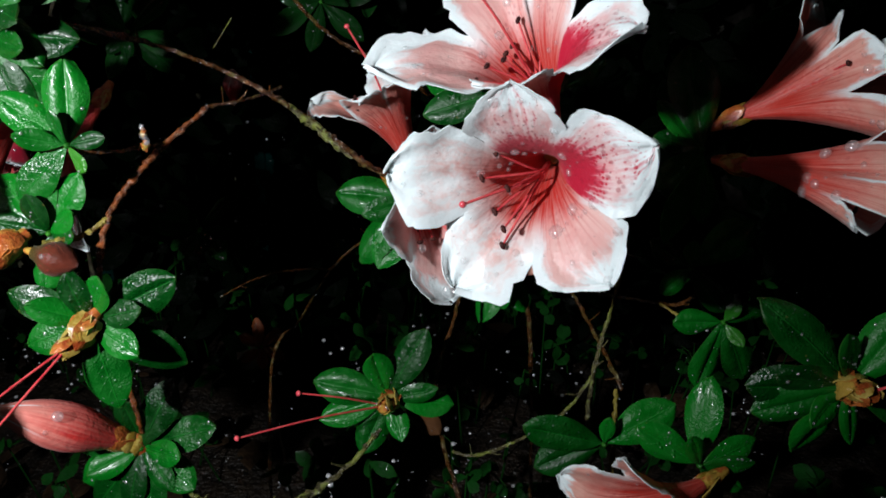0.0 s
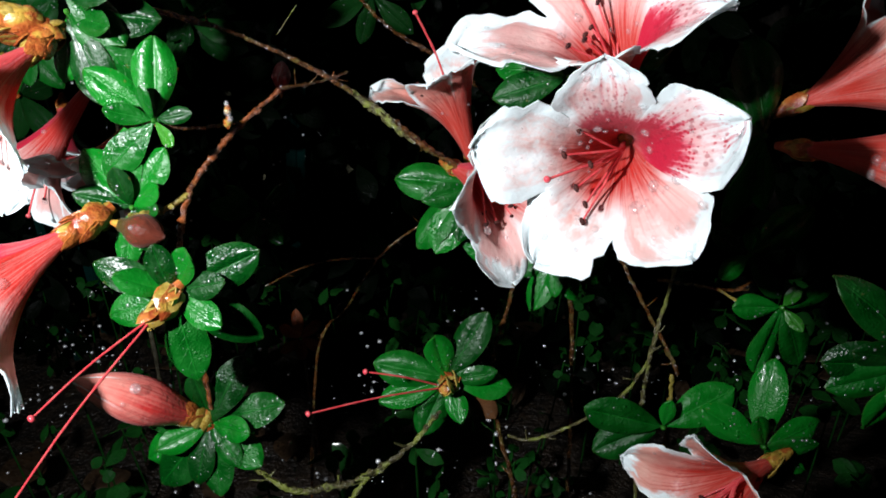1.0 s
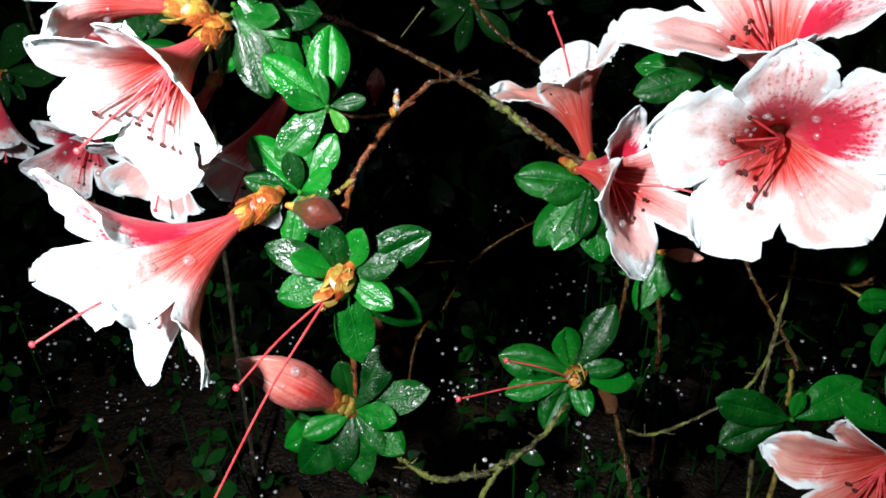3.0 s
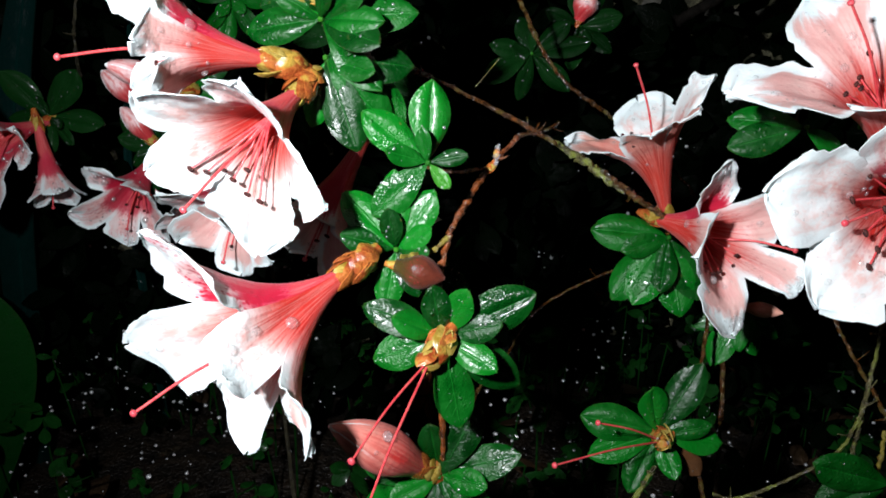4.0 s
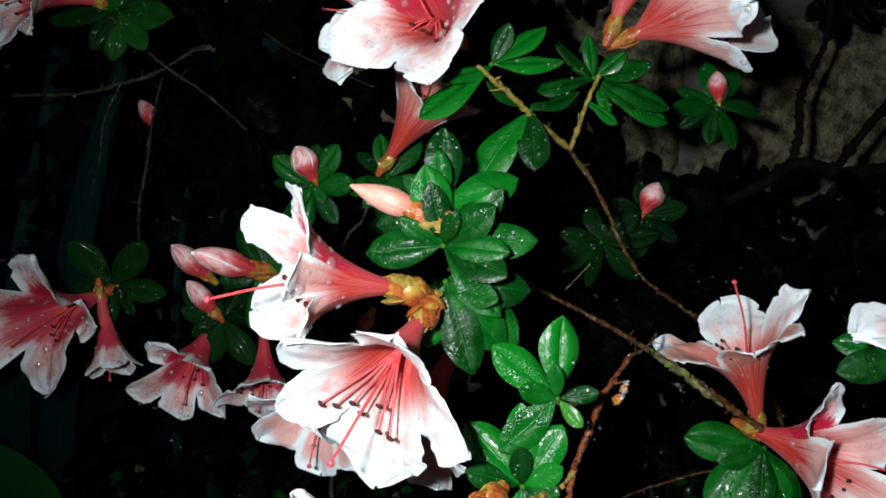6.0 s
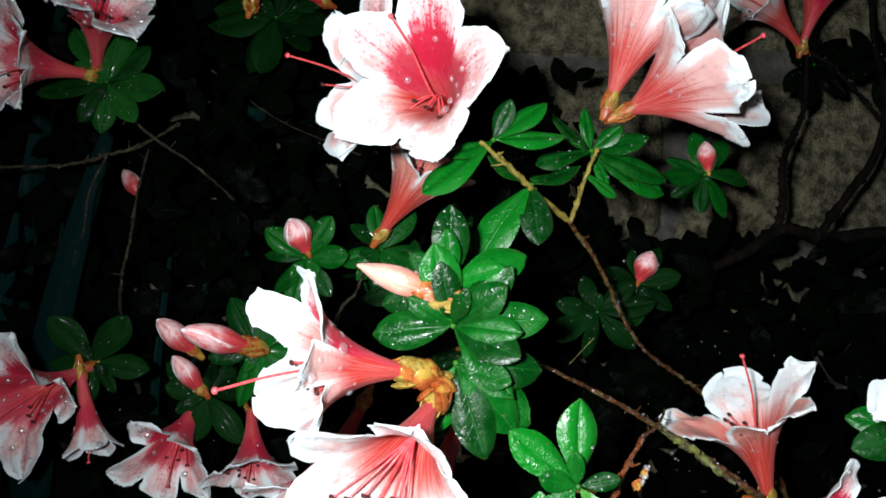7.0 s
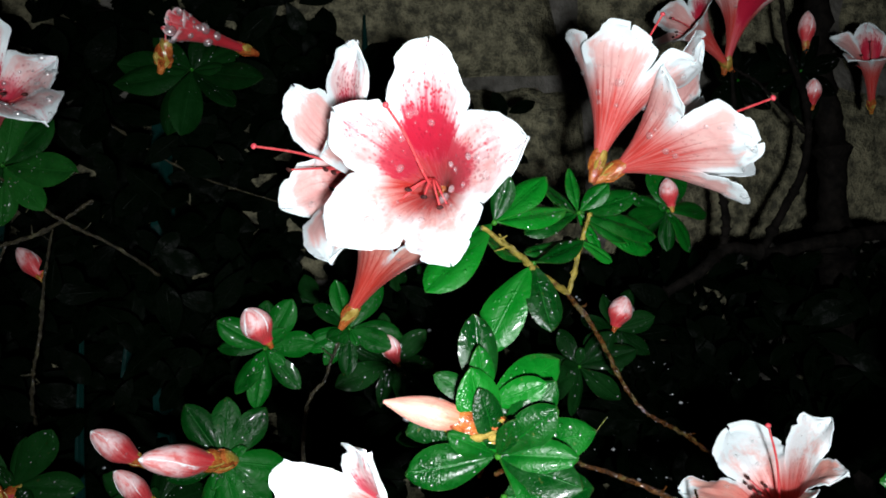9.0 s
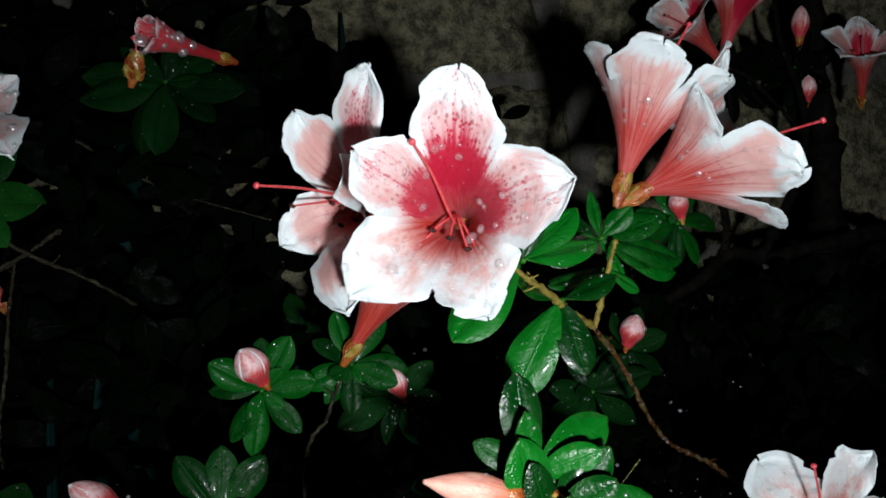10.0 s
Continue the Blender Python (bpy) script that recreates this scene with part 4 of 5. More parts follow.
# ---- buds ----
flower_bud((-0.082, 0.161, 0.1205), (-0.1041, 0.1437, 0.1422), 0.0058, "swelling red and white bud with two large drops", 31, bud_salmon, point=0.85, drops=8, twist=0.5, big=[(-0.094, 0.1474, 0.135, 0.0017), (-0.0915, 0.1474, 0.1375, 0.0014)])
flower_bud((-0.113, 0.182, 0.238), (-0.1335, 0.183, 0.2448), 0.0031, "salmon pink pointed bud in brown scales", 32, bud_pink, drops=6, green=0.5, twist=0.3, point=0.92)
flower_bud((-0.160, 0.285, 0.243), (-0.1660, 0.281, 0.2545), 0.0050, "small rose and white bud on leaves", 33)
flower_bud((-0.177, 0.272, 0.208), (-0.197, 0.256, 0.216), 0.0048, "swelling rose and white bud with drops", 34, drops=8)
flower_bud((-0.210, 0.318, 0.197), (-0.224, 0.312, 0.211), 0.0050, "dark rose bud wet with rain", 35)
flower_bud((-0.206, 0.316, 0.181), (-0.217, 0.311, 0.196), 0.0042, "dark rose bud wet with rain", 36)
flower_bud((-0.259, 0.390, 0.262), (-0.270, 0.394, 0.276), 0.0042, "dim rose bud deep in the shade", 37)
flower_bud((-0.027, 0.301, 0.235), (-0.0232, 0.299, 0.2465), 0.0046, "opening rose and white bud", 38)
flower_bud((0.000, 0.303, 0.281), (-0.002, 0.303, 0.292), 0.0036, "small rose and white bud on leaves", 39)
flower_bud((-0.116, 0.290, 0.231), (-0.120, 0.288, 0.241), 0.0034, "small rose bud among leaves", 40)
flower_bud((0.129, 0.387, 0.363), (0.130, 0.386, 0.381), 0.0042, "upright rose bud before the wall", 41)
flower_bud((0.130, 0.384, 0.331), (0.128, 0.380, 0.344), 0.0042, "dim rose bud before the wall", 42)
flower_bud((0.021, 0.226, 0.143), (0.031, 0.218, 0.144), 0.0024, "small orange leaf bud", 43, bud_pink, point=0.92)
flower_bud((-0.085, 0.300, 0.184), (-0.084, 0.300, 0.196), 0.0036, "small dim rose bud", 44)
flower_bud((-0.0895, 0.150, 0.1785), (-0.0788, 0.1465, 0.1770), 0.0037, "closed dark red-brown leaf bud", 46, bud_brown, drops=0, name="leaf_bud", point=0.92)


# ---- flowers past bloom: bare scales with pistils left standing ----
def spent(base, axis, ends, label, seed, fat=1.02, wet=3):
    rng = random.Random(seed)
    base, axis = np.asarray(base, float), unit(axis)
    ob = thing("spent_flower", base, label, "flower", "flowers past bloom")
    calyx(ob, base, axis, rng, fat, 8, 1.5)
    calyx(ob, base + axis * 0.0038, axis, rng, 0.75 * fat, 6, 1.5)
    out = [unit(np.array([rng.uniform(-1, 1), rng.uniform(-1, 0.1), rng.uniform(-0.8, 1)])) for _ in range(wet)]
    beads(ob, [(base + axis * rng.uniform(-0.001, 0.006) + d * rng.uniform(0.0014, 0.0026) * fat, d) for d in out], rng, 0.0003, 0.0014)
    for e in ends:
        e = np.asarray(e, float)
        mid = (base + axis * 0.006 + e) / 2 + np.array((0, 0, 0.0015))
        sh = Shape()
        tube(sh, curve_through([base + axis * 0.002, mid, e], 18), [0.00030, 0.00026, 0.00023], 7)
        pis = part("pistil", sh, filament_mat, ob)
        sh = Shape()
        ball(sh, e, 0.0008, unit(e - base), 0.8)
        part("stigma", sh, stigma_mat, pis)


azalea_flower((-0.1655, 0.347, 0.3540), ring((-0.1895, 0.328, 0.3600), (-0.1655, 0.347, 0.3540), 0.0075, (0, -1, 0.3), 45, 0.35), "wilting crimson flower folded up and full of drops", 45, outer=bud_dark, blotch=(), stamens=3, reach=0.6,
              drops=11, bead=(0.0008, 0.0024), curl=-0.3, full=0.55, ruffle=0.75, wide=1.3, lobe=0.7, stigma=(-0.1900, 0.329, 0.3590), group="flowers past bloom")
spent((-0.1935, 0.335, 0.3500), (0.3, -0.3, 0.9), [(-0.1930, 0.331, 0.3580)], "spent azalea flower, wet brown scales", 54, 1.02, 10)
spent((-0.0680, 0.1655, 0.1990), (0.2, -0.5, 0.85), [], "withered flower foot clustered with water drops", 55, 0.28, 12)
spent((-0.0803, 0.1430, 0.1615), (-0.54, -0.58, -0.63), [(-0.0952, 0.0930, 0.1405), (-0.0952, 0.1129, 0.1525)], "spent azalea flower, green scales and two bare pistils", 51, 0.95)
spent((-0.016, 0.181, 0.119), (-0.2, -0.95, 0.2), [(-0.051, 0.152, 0.128), (-0.038, 0.166, 0.132)], "spent azalea flower, brown scales and two bare pistils", 52)
spent((0.0855, 0.130, 0.156), (0.1, -0.9, 0.3), [(0.108, 0.105, 0.183)], "spent azalea flower, orange-brown scales", 53)

# ---- leaf whorls ----
leaf_whorl((-0.083, 0.160, 0.200), [(142, 122, 0.2), (86, 122, 0.1), (225, 112, 0.2), (15, 52, 0.4), (-50, 45, 0.5), (110, 40, 0.8), (165, 60, 0.6)], "small whorl of wet dark green leaves", 61, 0.125)
leaf_whorl((-0.079, 0.147, 0.163), [(27, 156, 0.3), (20, 85, 0.6), (65, 88, 0.5), (100, 74, 0.6), (150, 80, 0.6), (155, 128, 0.2), (200, 114, 0.1), (-32, 158, 0.0), (-75, 150, 0.1), (-25, 90, 0.5)],
           "wet glossy leaf whorl round a spent flower", 62, 0.118, loose=0.4)
leaf_whorl((-0.079, 0.160, 0.119), [(100, 98, 0.4), (64, 135, 0.2), (20, 142, 0.2), (2, 75, 0.6), (170, 140, -0.1), (210, 158, 0.0), (200, 82, 0.5), (-105, 92, 0.5), (-48, 78, 0.5), (-37, 112, 0.3), (-82, 125, 0.2), (-130, 155, 0.0)],
           "wet glossy leaf whorl at the foot of a bud", 63, 0.128, loose=0.4)
leaf_whorl((-0.016, 0.184, 0.119), [(105, 85, 0.4), (65, 130, 0.2), (-3, 105, 0.1), (197, 118, 0.1), (165, 118, 0.2), (-115, 105, 0.2), (-70, 68, 0.5), (15, 70, 0.5)],
           "open whorl of glossy leaves round a spent flower", 64, 0.150)
leaf_whorl((-0.012, 0.187, 0.116), [(-50, 90, 0.1)], "reddened old leaf below a whorl", 65, 0.15, leaf_red)
leaf_whorl((0.045, 0.171, 0.112), [(165, 135, 0.2), (35, 125, 0.2), (90, 48, 0.5), (205, 120, 0.0)], "whorl of dark green oval leaves", 66, 0.145)
leaf_whorl((0.065, 0.153, 0.119), [(92, 135, 0.1), (25, 95, 0.2), (2, 80, 0.3), (150, 112, 0.1), (-20, 80, 0.3), (-60, 70, 0.3), (110, 60, 0.6)], "leaf whorl behind the low salmon flower", 67, 0.130)
leaf_whorl((0.070, 0.191, 0.157), [(145, 80, 0.2), (40, 118, 0.2), (-50, 90, 0.1), (100, 45, 0.5), (215, 60, 0.3)], "small dim whorl of leaves", 68, 0.150)
leaf_whorl((0.078, 0.183, 0.144), [(-105, 115, 0.1), (180, 78, 0.1), (20, 88, 0.1), (-50, 38, 0.6), (-60, 120, 0.0), (70, 35, 0.6)], "dim whorl of leaves with a bright young tip", 69, 0.145)
leaf_whorl((0.0855, 0.133, 0.155), [(128, 185, 0.1), (97, 85, 0.5), (172, 120, 0.2), (184, 155, 0.1), (200, 150, 0.1), (225, 85, 0.4), (250, 140, 0.1), (275, 80, 0.5), (60, 150, 0.1), (20, 160, 0.1), (-20, 150, 0.1)],
           "large leaf whorl with fine pale hairs along the leaf edges", 70, 0.110)
leaf_whorl((-0.009, 0.216, 0.169), [(170, 112, 0.2), (220, 122, 0.2), (240, 112, 0.3), (-80, 122, 0.2), (-105, 78, 0.5), (-62, 105, 0.2), (195, 70, 0.5)], "leaf whorl under the upright trumpet", 71, 0.170)
leaf_whorl((0.021, 0.226, 0.142), [(-120, 105, 0.2), (-70, 82, 0.2), (-100, 60, 0.5), (-25, 90, 0.0), (200, 80, 0.0)], "leaf whorl hanging below a small orange bud", 72, 0.165)
leaf_whorl((0.014, 0.186, 0.207), [(193, 108, 0.1), (168, 100, 0.0), (-30, 70, 0.0)], "oval leaves behind the open flower", 73, 0.150)
leaf_whorl((0.030, 0.190, 0.207), [(35, 80, 0.1), (80, 90, 0.0)], "small leaves behind the open flower", 74, 0.14)
leaf_whorl((0.069, 0.192, 0.191), [(100, 150, 0.1), (-100, 150, 0.1), (160, 70, 0.2), (-140, 80, 0.2), (130, 95, 0.0), (-75, 120, 0.0)], "long dim leaves behind two trumpets", 75, 0.150)
leaf_whorl((-0.109, 0.181, 0.222), [(-70, 142, 0.1), (-45, 132, 0.1), (0, 122, 0.2), (-18, 76, 0.6), (-105, 102, 0.0), (-35, 150, -0.1), (30, 60, 0.6)], "wet leaf whorl at the foot of two flowers", 76, 0.140, loose=0.4)
leaf_whorl((-0.110, 0.181, 0.231), [(105, 118, 0.25), (100, 70, 0.9), (185, 112, 0.1), (150, 58, 0.8), (48, 116, 0.3), (40, 76, 0.9), (8, 138, 0.15), (2, 74, 0.9), (-24, 98, 0.6), (-48, 135, 0.0), (75, 38, 1.2)], "wet leaf whorl above two flowers", 77, 0.140, loose=0.4)
leaf_whorl((-0.1105, 0.187, 0.2405), [(90, 118, 0.1), (96, 66, 0.7), (26, 120, 0.1), (20, 68, 0.7), (142, 74, 0.0), (195, 108, -0.25), (-30, 66, 0.3), (-70, 40, 0.6), (85, 26, 1.0)], "wet leaf whorl beside a salmon bud", 78, 0.142, loose=0.4)
leaf_whorl((-0.090, 0.158, 0.180), [(95, 112, 0.2), (60, 100, 0.2), (130, 112, 0.1), (165, 82, 0.3), (100, 55, 0.7), (0, 46, 0.6), (-100, 84, 0.3), (35, 60, 0.5), (-60, 70, 0.3)], "wet leaf whorl above a hanging flower", 79, 0.130, loose=0.4)
leaf_whorl((-0.098, 0.218, 0.280), [(215, 130, 0.2), (40, 95, 0.1), (70, 60, 0.3), (10, 110, -0.1), (-160, 75, 0.4)], "dark wet leaves below the large open flower", 80, 0.166, tilt=0.9)
leaf_whorl((-0.085, 0.226, 0.268), [(228, 138, 0.2), (-85, 92, 0.4), (20, 72, 0.4), (150, 80, 0.2)], "broad dark leaves along a yellow twig", 81, 0.166, tilt=0.9)
leaf_whorl((-0.062, 0.248, 0.281), [(-8, 128, 0.2), (15, 92, 0.3), (140, 92, 0.2), (-30, 90, 0.1), (100, 66, 0.4), (190, 95, 0.2), (-60, 60, 0.4), (165, 50, 0.6), (45, 60, 0.4), (-20, 150, -0.1)], "dense dark leaves at the foot of two trumpets", 82, 0.166, tilt=0.9)
leaf_whorl((-0.066, 0.241, 0.273), [(190, 90, 0.2), (-25, 60, 0.2)], "single oval leaves on a green twig", 83, 0.166, tilt=0.9)
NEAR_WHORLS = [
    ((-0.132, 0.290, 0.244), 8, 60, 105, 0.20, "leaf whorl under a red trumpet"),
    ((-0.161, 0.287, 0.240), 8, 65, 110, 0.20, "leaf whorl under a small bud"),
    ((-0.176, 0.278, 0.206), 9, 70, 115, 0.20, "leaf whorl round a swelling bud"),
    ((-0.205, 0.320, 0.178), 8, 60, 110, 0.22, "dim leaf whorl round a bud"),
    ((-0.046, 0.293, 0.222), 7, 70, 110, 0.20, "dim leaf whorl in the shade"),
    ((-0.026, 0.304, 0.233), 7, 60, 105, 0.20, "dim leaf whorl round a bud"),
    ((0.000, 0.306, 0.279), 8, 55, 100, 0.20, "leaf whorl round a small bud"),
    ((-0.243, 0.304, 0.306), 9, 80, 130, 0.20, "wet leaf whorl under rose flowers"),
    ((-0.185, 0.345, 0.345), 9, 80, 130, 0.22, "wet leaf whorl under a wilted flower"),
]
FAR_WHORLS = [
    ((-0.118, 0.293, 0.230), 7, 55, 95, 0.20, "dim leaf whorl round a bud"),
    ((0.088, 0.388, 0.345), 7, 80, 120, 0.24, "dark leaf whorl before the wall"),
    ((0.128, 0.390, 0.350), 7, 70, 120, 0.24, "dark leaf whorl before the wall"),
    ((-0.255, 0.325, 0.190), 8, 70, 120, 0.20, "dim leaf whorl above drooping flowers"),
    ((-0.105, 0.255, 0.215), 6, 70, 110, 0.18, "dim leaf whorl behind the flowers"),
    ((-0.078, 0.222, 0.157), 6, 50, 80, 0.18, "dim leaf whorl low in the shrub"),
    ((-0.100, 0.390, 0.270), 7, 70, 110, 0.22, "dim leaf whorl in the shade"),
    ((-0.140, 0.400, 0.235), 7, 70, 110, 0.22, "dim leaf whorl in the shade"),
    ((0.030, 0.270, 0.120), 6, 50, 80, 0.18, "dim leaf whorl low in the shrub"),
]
# Rear whorls take darker leaf colours in place of shade, by label and depth.
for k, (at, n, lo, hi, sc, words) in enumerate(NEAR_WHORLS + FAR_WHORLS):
    # weed_leaf on the rose whorl is likewise a darker stand-in for shade.
    leaf_whorl(at, rosette(100 + k, n, lo, hi, 0.2), words, 100 + k, sc * 0.88, leaf_deep_shade if "wall" in words else leaf_dim_shade if at[1] > 0.38 or words.startswith("dim") or "wilted" in words else leaf_weed if "rose" in words else leaf_back)
leaf_whorl((-0.084, 0.300, 0.070), [(150, 70, 0.2), (100, 85, 0.1), (40, 80, 0.2), (-20, 75, 0.3), (-80, 60, 0.4), (220, 70, 0.3)], "orange-red young shoot low in the shrub", 121, 0.125, leaf_orange)

# ---- branches ----
branch([(-0.084, 0.301, 0.069), (-0.083, 0.306, 0.04), (-0.080, 0.310, -0.01)], [0.0009, 0.0010, 0.0012], "short stem of an orange-red shoot", 200, bark_mat)
branch([(-0.108, 0.190, 0.224), (-0.094, 0.205, 0.2205), (-0.073, 0.221, 0.211), (-0.051, 0.221, 0.200), (-0.034, 0.212, 0.191), (-0.024, 0.207, 0.184), (-0.012, 0.209, 0.176), (0.000, 0.216, 0.165), (0.006, 0.222, 0.150)],
       [0.0011, 0.0013, 0.0012, 0.0014, 0.0017, 0.0015, 0.0013, 0.0012], "long brown twig turning mossy towards its foot", 201, bark_mat, twigs=5)
branch([(-0.046, 0.2195, 0.1975), (-0.036, 0.2125, 0.1915), (-0.026, 0.2075, 0.1845)], [0.0013, 0.0021, 0.0019, 0.0012], "yellow-green lichen crust on a twig", 202, moss_mat, name="lichen")
branch([(-0.102, 0.215, 0.279), (-0.092, 0.221, 0.272), (-0.084, 0.227, 0.266), (-0.070, 0.239, 0.257)], [0.0011, 0.0013, 0.0015, 0.0014], "knobbly yellow-green twig at a fork", 203, green_bark, twigs=3)
branch([(-0.062, 0.239, 0.281), (-0.0655, 0.238, 0.273), (-0.070, 0.239, 0.257)], [0.0010, 0.0011, 0.0013], "knobbly yellow-green twig at a fork", 204, green_bark, twigs=1)
branch([(-0.070, 0.239, 0.257), (-0.058, 0.247, 0.243), (-0.047, 0.252, 0.224), (-0.036, 0.259, 0.212), (-0.022, 0.268, 0.203), (-0.008, 0.273, 0.193), (0.020, 0.272, 0.165), (0.035, 0.268, 0.10), (0.04, 0.265, -0.01)], [0.0014, 0.0013, 0.0011, 0.0012, 0.0013, 0.0014, 0.0016, 0.0018], "reddish brown twig below a fork", 205, bark_mat, twigs=4)
branch([(-0.0885, 0.152, 0.180), (-0.083, 0.157, 0.1795), (-0.078, 0.162, 0.182)], [0.0010, 0.0012, 0.0012], "short yellow-green side twig of the shrub", 206, green_bark)
branch([(-0.060, 0.188, 0.203), (-0.068, 0.178, 0.196), (-0.074, 0.168, 0.189), (-0.078, 0.162, 0.182), (-0.080, 0.158, 0.172), (-0.081, 0.156, 0.160), (-0.079, 0.158, 0.148), (-0.078, 0.160, 0.124)], [0.0009, 0.0012, 0.0013, 0.0014, 0.0012, 0.0012, 0.0012], "orange-brown forked twig with peeling bark", 207, orange_bark, twigs=3)
branch([(-0.069, 0.178, 0.196), (-0.077, 0.166, 0.197), (-0.083, 0.160, 0.199)], [0.0008, 0.0008, 0.0008], "thin brown side twig", 208, bark_mat)
branch([(-0.060, 0.188, 0.203), (-0.052, 0.200, 0.203), (-0.046, 0.212, 0.204)], [0.0008, 0.0007, 0.0007], "thin dark side twig of the shrub", 209, bark_mat, twigs=3)
branch([(0.008, 0.220, 0.148), (0.003, 0.208, 0.130), (-0.002, 0.196, 0.118), (-0.001, 0.190, 0.104), (0.005, 0.186, 0.080), (0.012, 0.190, 0.040), (0.015, 0.20, -0.01)], [0.0010, 0.0011, 0.0012, 0.0013, 0.0015, 0.0018, 0.002], "thin brown stem rising from the soil", 210, bark_mat, twigs=2)
branch([(0.034, 0.198, 0.154), (0.042, 0.195, 0.140), (0.051, 0.188, 0.124), (0.053, 0.188, 0.119)], [0.0008, 0.0009, 0.0010, 0.0012], "thin brown twig beaded with water", 211, bark_mat, twigs=3)
branch([(0.0515, 0.188, 0.119), (0.0520, 0.188, 0.105), (0.053, 0.19, 0.07), (0.05, 0.20, -0.01)], [0.0010, 0.0010, 0.0014, 0.002], "yellow-green young stem from the soil", 212, green_bark)
branch([(0.046, 0.195, 0.147), (0.060, 0.192, 0.146), (0.066, 0.188, 0.147), (0.071, 0.188, 0.150)], [0.0008, 0.0009, 0.0009, 0.0008], "thin reddish side twig", 213, bark_mat, twigs=2)
branch([(0.062, 0.190, 0.1465), (0.068, 0.186, 0.1435)], [0.0007, 0.0006], "pale yellow twig end", 214, green_bark)
branch([(0.055, 0.205, 0.160), (0.051, 0.198, 0.145), (0.046, 0.191, 0.131), (0.044, 0.189, 0.118), (0.044, 0.189, 0.104), (0.046, 0.19, 0.06), (0.05, 0.20, -0.01)], [0.0008, 0.0009, 0.0011, 0.0014, 0.0011, 0.0014, 0.002], "grey stem crusted with lichen", 215, moss_mat, twigs=5)
branch([(0.044, 0.189, 0.122), (0.035, 0.183, 0.114), (0.022, 0.187, 0.101), (0.010, 0.187, 0.096), (0.003, 0.186, 0.098)], [0.0010, 0.0009, 0.0009, 0.0008], "thin lichened side stem", 216, moss_mat, twigs=3)
branch([(-0.018, 0.178, 0.112), (-0.026, 0.170, 0.106), (-0.038, 0.165, 0.099), (-0.048, 0.160, 0.099), (-0.058, 0.155, 0.102), (-0.070, 0.158, 0.110), (-0.078, 0.161, 0.118)], [0.0010, 0.0014, 0.0017, 0.0015, 0.0011, 0.0009], "mossy crooked twig low in the shrub", 217, moss_mat, twigs=8)
branch([(-0.038, 0.165, 0.099), (-0.044, 0.160, 0.090), (-0.05, 0.158, 0.06), (-0.05, 0.16, -0.01)], [0.0012, 0.0012, 0.0016, 0.002], "mossy stem rising from the soil", 218, moss_mat, twigs=3)
branch([(-0.008, 0.228, 0.158), (-0.025, 0.240, 0.148), (-0.043, 0.262, 0.126), (-0.055, 0.255, 0.108), (-0.067, 0.250, 0.088), (-0.075, 0.25, -0.01)], [0.0006, 0.0007, 0.0009, 0.0008, 0.0009, 0.0012], "thin dark dead twig beaded with water", 219, bark_mat, twigs=3)
branch([(-0.043, 0.262, 0.126), (-0.060, 0.262, 0.125), (-0.075, 0.264, 0.120), (-0.090, 0.270, 0.110)], [0.0008, 0.0007, 0.0006, 0.0005], "thin dark dead twig beaded with water", 220, bark_mat, twigs=2)
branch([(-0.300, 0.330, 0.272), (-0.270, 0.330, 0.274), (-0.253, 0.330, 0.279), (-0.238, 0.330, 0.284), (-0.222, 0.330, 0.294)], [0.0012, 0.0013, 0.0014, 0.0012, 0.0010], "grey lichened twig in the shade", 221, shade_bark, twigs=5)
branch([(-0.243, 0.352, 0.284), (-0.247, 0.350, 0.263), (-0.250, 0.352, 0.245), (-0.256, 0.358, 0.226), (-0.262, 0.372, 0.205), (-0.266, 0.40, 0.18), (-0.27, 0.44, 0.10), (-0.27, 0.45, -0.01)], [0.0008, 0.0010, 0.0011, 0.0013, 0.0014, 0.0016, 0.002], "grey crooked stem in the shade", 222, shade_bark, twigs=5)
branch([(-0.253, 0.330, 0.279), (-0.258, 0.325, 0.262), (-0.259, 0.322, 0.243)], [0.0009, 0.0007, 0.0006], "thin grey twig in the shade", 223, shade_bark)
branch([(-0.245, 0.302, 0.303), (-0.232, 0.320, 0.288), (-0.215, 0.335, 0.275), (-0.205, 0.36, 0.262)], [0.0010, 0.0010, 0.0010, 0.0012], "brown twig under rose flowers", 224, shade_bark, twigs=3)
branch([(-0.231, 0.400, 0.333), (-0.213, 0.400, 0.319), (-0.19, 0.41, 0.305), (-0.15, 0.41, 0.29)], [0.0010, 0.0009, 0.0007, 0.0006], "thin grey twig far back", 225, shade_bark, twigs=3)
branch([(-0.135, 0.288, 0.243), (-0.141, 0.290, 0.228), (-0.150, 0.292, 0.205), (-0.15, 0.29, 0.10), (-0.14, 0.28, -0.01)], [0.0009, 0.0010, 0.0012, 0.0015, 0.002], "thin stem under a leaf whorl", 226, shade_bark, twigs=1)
branch([(-0.070, 0.232, 0.2125), (-0.0665, 0.231, 0.217), (-0.063, 0.230, 0.2215)], [0.00022, 0.0002, 0.0002], "hair-thin bare flower stalk", 227, moss_mat)
branch([(0.030, 0.370, 0.236), (0.045, 0.362, 0.246), (0.062, 0.360, 0.258), (0.085, 0.360, 0.254), (0.121, 0.360, 0.258), (0.18, 0.37, 0.25), (0.26, 0.38, 0.15), (0.30, 0.38, -0.01)], [0.003, 0.004, 0.004, 0.0045, 0.005, 0.006, 0.007, 0.008], "thick dark azalea stem before the wall", 230, shadow_dark_bark, twigs=3)
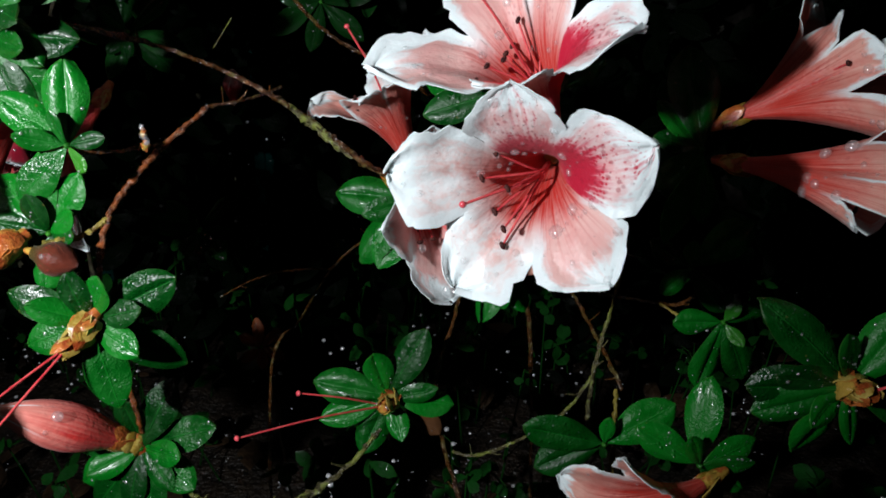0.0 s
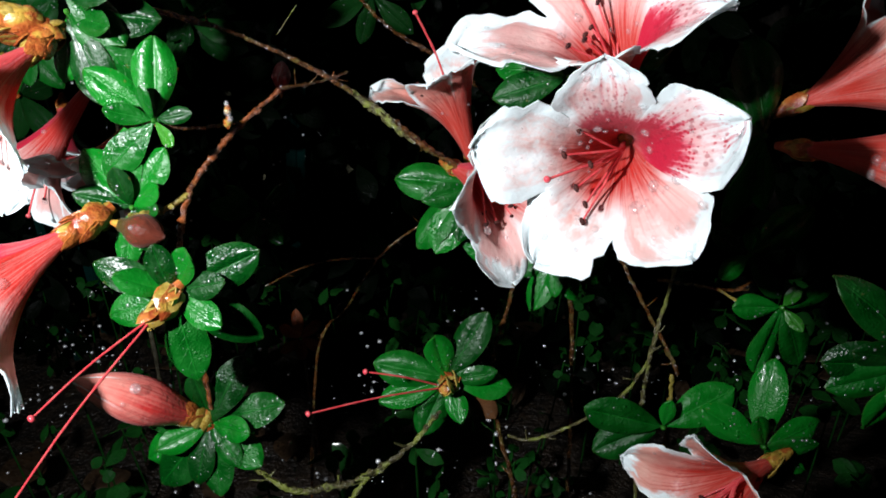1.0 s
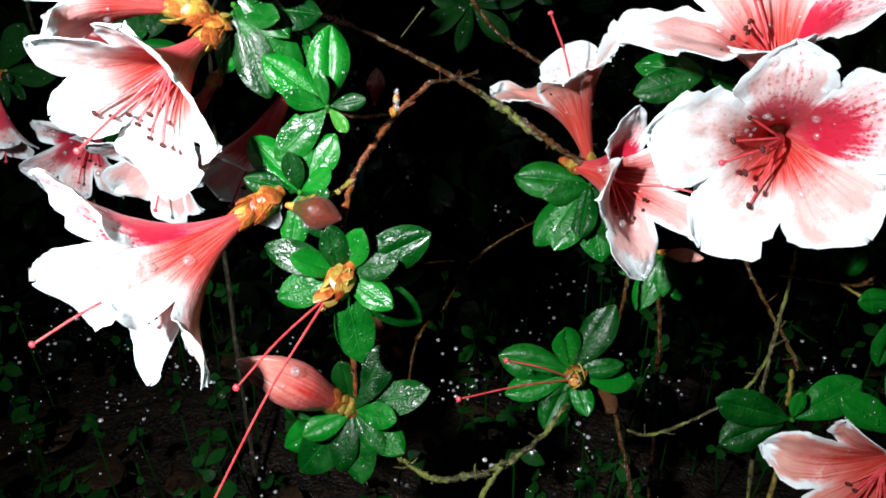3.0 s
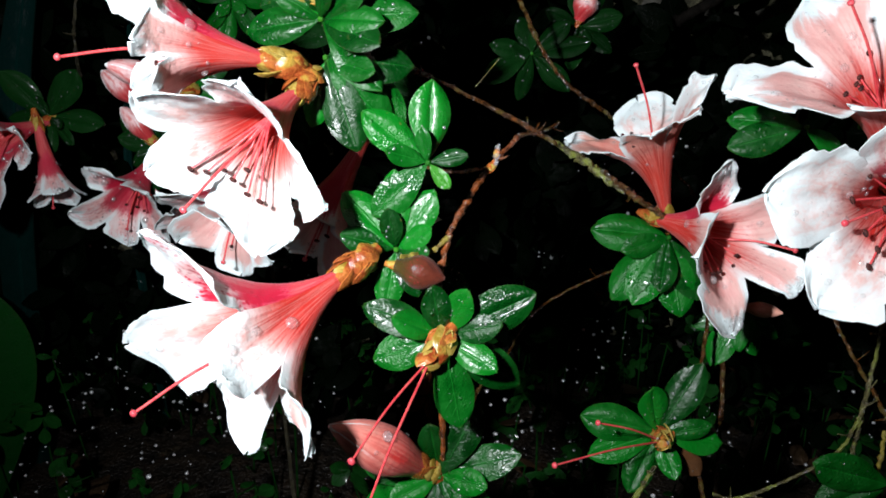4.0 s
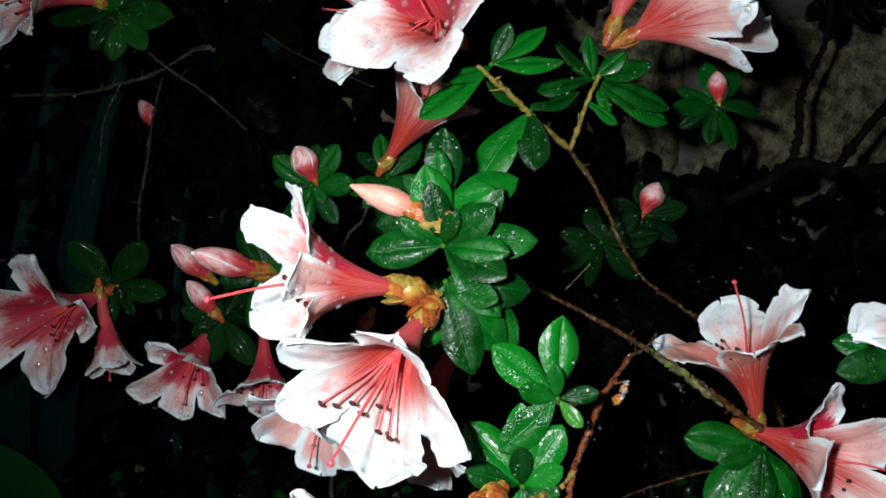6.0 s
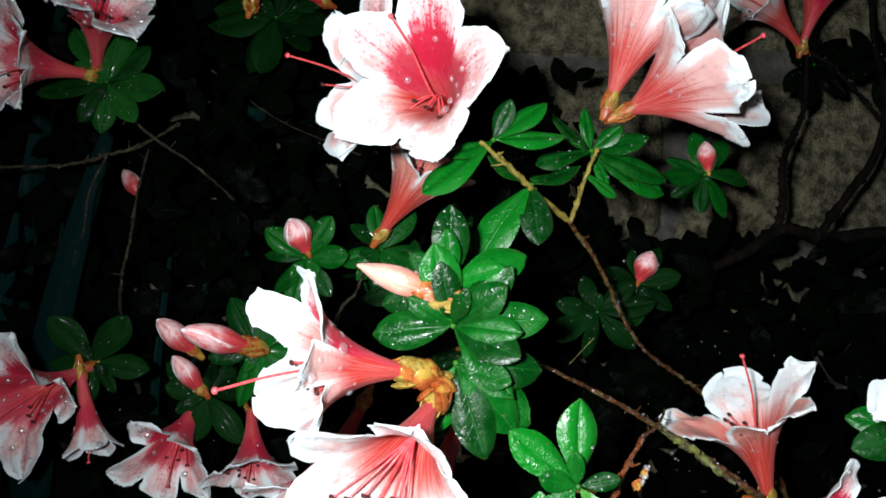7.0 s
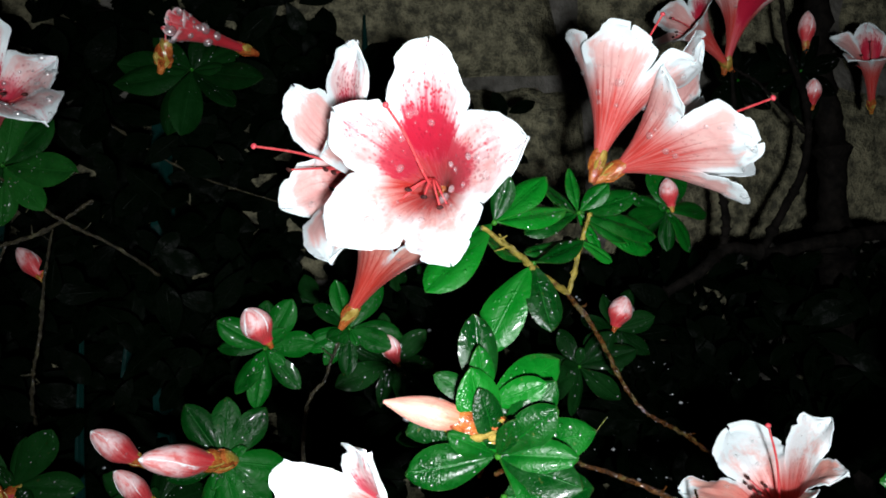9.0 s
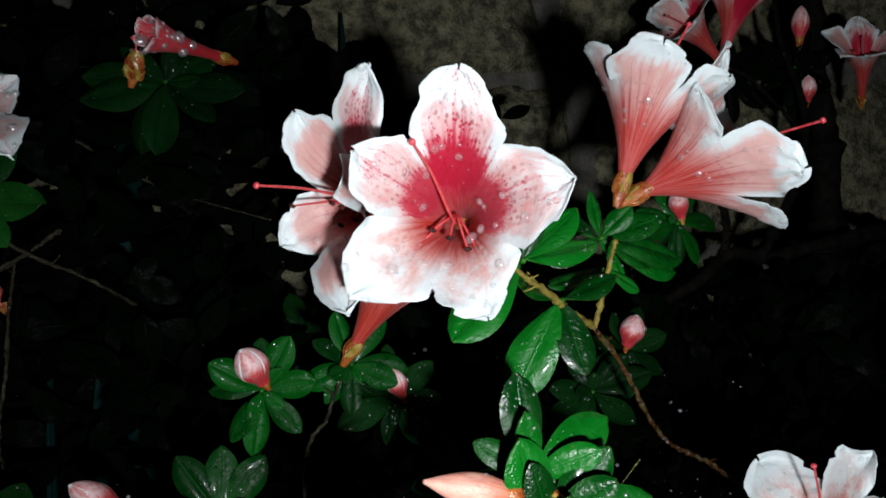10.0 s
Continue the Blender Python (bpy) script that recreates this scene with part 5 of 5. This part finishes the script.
branch([(0.058, 0.361, 0.254), (0.062, 0.362, 0.270), (0.064, 0.368, 0.290), (0.072, 0.375, 0.305), (0.080, 0.380, 0.322), (0.082, 0.384, 0.350)], [0.0028, 0.0026, 0.0024, 0.0022, 0.0018, 0.0014], "dark upright stem before the wall", 231, shadow_dark_bark, twigs=3)
branch([(0.080, 0.360, 0.255), (0.094, 0.361, 0.276), (0.108, 0.366, 0.292), (0.116, 0.370, 0.312), (0.118, 0.375, 0.335), (0.121, 0.392, 0.366), (0.124, 0.402, 0.42)], [0.0030, 0.0030, 0.0028, 0.0026, 0.0024, 0.002, 0.0015], "dark curving stem before the wall", 232, shadow_dark_bark, twigs=3)
branch([(0.116, 0.372, 0.315), (0.106, 0.376, 0.328), (0.095, 0.382, 0.343), (0.080, 0.384, 0.352)], [0.002, 0.0018, 0.0014, 0.0012], "dark side twig before the wall", 233, shadow_dark_bark)
branch([(0.148, 0.392, 0.25), (0.150, 0.395, 0.31), (0.145, 0.398, 0.37), (0.152, 0.40, 0.45), (0.15, 0.41, 0.55)], [0.011, 0.010, 0.009, 0.008, 0.006], "dark upright trunk before the wall", 234, shadow_dark_bark, twigs=3)
branch([(0.175, 0.40, -0.01), (0.165, 0.395, 0.10), (0.150, 0.392, 0.22), (0.148, 0.392, 0.255)], [0.013, 0.012, 0.011, 0.011], "foot of a dark upright trunk", 235, shadow_dark_bark)


# ---- strap leaves and a broad leaf at the bed's edge ----
def strap_leaf(foot, tip, width, label, seed, bend=0.03):
    rng = random.Random(seed)
    foot, tip = np.asarray(foot, float), np.asarray(tip, float)
    mid = (foot + tip) / 2 + np.array((rng.uniform(-1, 1) * bend, -0.01, 0.02))
    line = curve_through([foot, mid, tip], 22)
    side = unit(np.array((1.0, rng.uniform(-0.5, 0.5), 0)))
    grid, uv = np.zeros((22, 5, 3)), np.zeros((22, 5, 2))
    for i in range(22):
        s = i / 21
        w = width * min(1, 0.6 + s) * (1 - s**3) + 0.0004
        for j, x in enumerate(np.linspace(-1, 1, 5)):
            grid[i, j] = line[i] + side * w * x + np.array((0, -1, 0)) * 0.35 * w * x * x
            uv[i, j] = (s, (x + 1) / 2)
    ob = thing("strap_leaf", foot, label, "leaf", "strap leaves behind the shrub")
    sh = Shape()
    sheet(sh, grid, uv, 0.0008)
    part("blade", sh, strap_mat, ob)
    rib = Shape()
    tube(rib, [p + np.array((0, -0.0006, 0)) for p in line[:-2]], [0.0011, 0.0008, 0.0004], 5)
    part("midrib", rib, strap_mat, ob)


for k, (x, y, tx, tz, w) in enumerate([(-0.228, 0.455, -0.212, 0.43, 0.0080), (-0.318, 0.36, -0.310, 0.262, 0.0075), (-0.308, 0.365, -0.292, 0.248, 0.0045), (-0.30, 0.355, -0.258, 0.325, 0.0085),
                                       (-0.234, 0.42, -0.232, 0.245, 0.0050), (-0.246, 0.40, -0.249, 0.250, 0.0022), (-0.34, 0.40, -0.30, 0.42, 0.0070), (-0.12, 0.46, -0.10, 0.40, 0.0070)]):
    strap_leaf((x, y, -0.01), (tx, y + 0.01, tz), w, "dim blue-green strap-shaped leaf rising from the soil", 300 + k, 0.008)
broad = thing("broad_leaf", (-0.302, 0.306, -0.012), "smooth broad dark green leaf rising from the bed", "leaf")
sh = Shape()
grid, _ = leaf_blade(sh, np.array((-0.302, 0.306, -0.012)), np.array((-0.36, -0.05, 1.0)), np.array((0.15, -1, 0.3)), 0.150, 0.060, random.Random(7), 30, 15, 0.001, 0.05, 0.12)
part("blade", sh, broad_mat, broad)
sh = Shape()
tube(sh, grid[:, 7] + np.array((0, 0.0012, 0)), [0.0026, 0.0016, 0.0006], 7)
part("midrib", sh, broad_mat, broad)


# ---- ground cover and litter ----
def ground_cover():
    rng = random.Random(11)
    sh = Shape()
    for _ in range(760):
        x, y = rng.uniform(-0.42, 0.40), rng.uniform(0.12, 0.49)
        if noise.noise(Vector((x * 16, y * 16, 2))) < -0.12:
            continue
        z = rng.uniform(0.008, 0.075)
        lean = np.array((rng.uniform(-0.8, 0.8), rng.uniform(-0.9, 0.3), 1.0))
        u, w = square_to(lean)
        size = rng.uniform(0.0045, 0.0125)
        tube(sh, [np.array((x + rng.uniform(-0.01, 0.01), y + 0.01, -0.005)), np.array((x, y, z))], [0.0005, 0.0004], 4)
        n, a0 = rng.choice((2, 3, 4, 5, 6)), rng.uniform(0, 6.28)
        for k in range(n):
            a = a0 + 6.28 * k / n + rng.uniform(-0.5, 0.5)
            up = unit(lean + np.array([rng.uniform(-0.7, 0.7) for _ in range(3)]))
            leaf_blade(sh, np.array((x, y, z + rng.uniform(-0.006, 0.004))), math.cos(a) * u + math.sin(a) * w, up, size * rng.uniform(0.6, 1.2), size * rng.uniform(0.22, 0.36), rng, 6, 3, 0.0003, 0.3, 0.3)
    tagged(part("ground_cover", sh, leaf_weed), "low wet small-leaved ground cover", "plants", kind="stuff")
    sh = Shape()
    for _ in range(150):
        at = np.array((rng.uniform(-0.42, 0.40), rng.uniform(0.10, 0.49), rng.uniform(0.008, 0.02)))
        a = rng.uniform(0, 6.28)
        leaf_blade(sh, at, np.array((math.cos(a), math.sin(a), rng.uniform(-0.15, 0.3))), np.array((rng.uniform(-0.4, 0.4), rng.uniform(-0.4, 0.4), 1)), rng.uniform(0.012, 0.032), rng.uniform(0.004, 0.010), rng, 8, 5, 0.0004, 0.2)
    # Deep leaves fill the background; their near-black colour carries the shade.
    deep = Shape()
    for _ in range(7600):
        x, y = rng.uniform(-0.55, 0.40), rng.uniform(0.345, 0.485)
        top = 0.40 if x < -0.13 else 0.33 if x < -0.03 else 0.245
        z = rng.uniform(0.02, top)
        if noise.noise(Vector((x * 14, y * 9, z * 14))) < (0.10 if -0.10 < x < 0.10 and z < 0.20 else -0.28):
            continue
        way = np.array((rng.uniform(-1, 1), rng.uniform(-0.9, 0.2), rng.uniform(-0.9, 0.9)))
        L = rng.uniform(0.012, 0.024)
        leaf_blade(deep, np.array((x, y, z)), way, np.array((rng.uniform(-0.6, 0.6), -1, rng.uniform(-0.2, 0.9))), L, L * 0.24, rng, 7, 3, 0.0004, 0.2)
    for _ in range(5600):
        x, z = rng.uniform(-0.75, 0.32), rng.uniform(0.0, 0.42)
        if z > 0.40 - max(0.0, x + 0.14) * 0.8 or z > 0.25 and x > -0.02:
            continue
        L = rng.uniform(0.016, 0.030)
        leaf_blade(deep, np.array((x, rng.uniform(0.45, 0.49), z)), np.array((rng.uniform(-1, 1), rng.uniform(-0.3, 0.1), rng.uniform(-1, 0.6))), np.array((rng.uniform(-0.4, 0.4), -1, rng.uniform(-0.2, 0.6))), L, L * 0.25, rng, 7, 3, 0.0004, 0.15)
    wet = Shape()
    for _ in range(230):
        x, y, z = rng.uniform(-0.30, 0.22), rng.uniform(0.18, 0.46), rng.uniform(0.015, 0.075)
        z += 0.16 * rng.random() if y > 0.36 else 0
        for _ in range(rng.randrange(1, 9)):
            p = (x + rng.gauss(0, 0.006), y + rng.gauss(0, 0.006), z + rng.gauss(0, 0.004))
            ball(wet, p, 0.0002 + 0.0010 * rng.random() ** 2.5, (0, 0, 1), 0.8, 5, 7)
    tagged(part("water_beads", wet, water_lit), "fine raindrops among low leaves, whitened to read as glints", "water", kind="stuff")
    tagged(part("inner_foliage", deep, leaf_deep_shade), "dense leaves deep inside the shrub, coloured near black for shade", "leaves", kind="stuff")
    tagged(part("leaf_litter", sh, litter_mat), "brown dead leaves lying on the soil", "dead leaves", kind="stuff")


ground_cover()
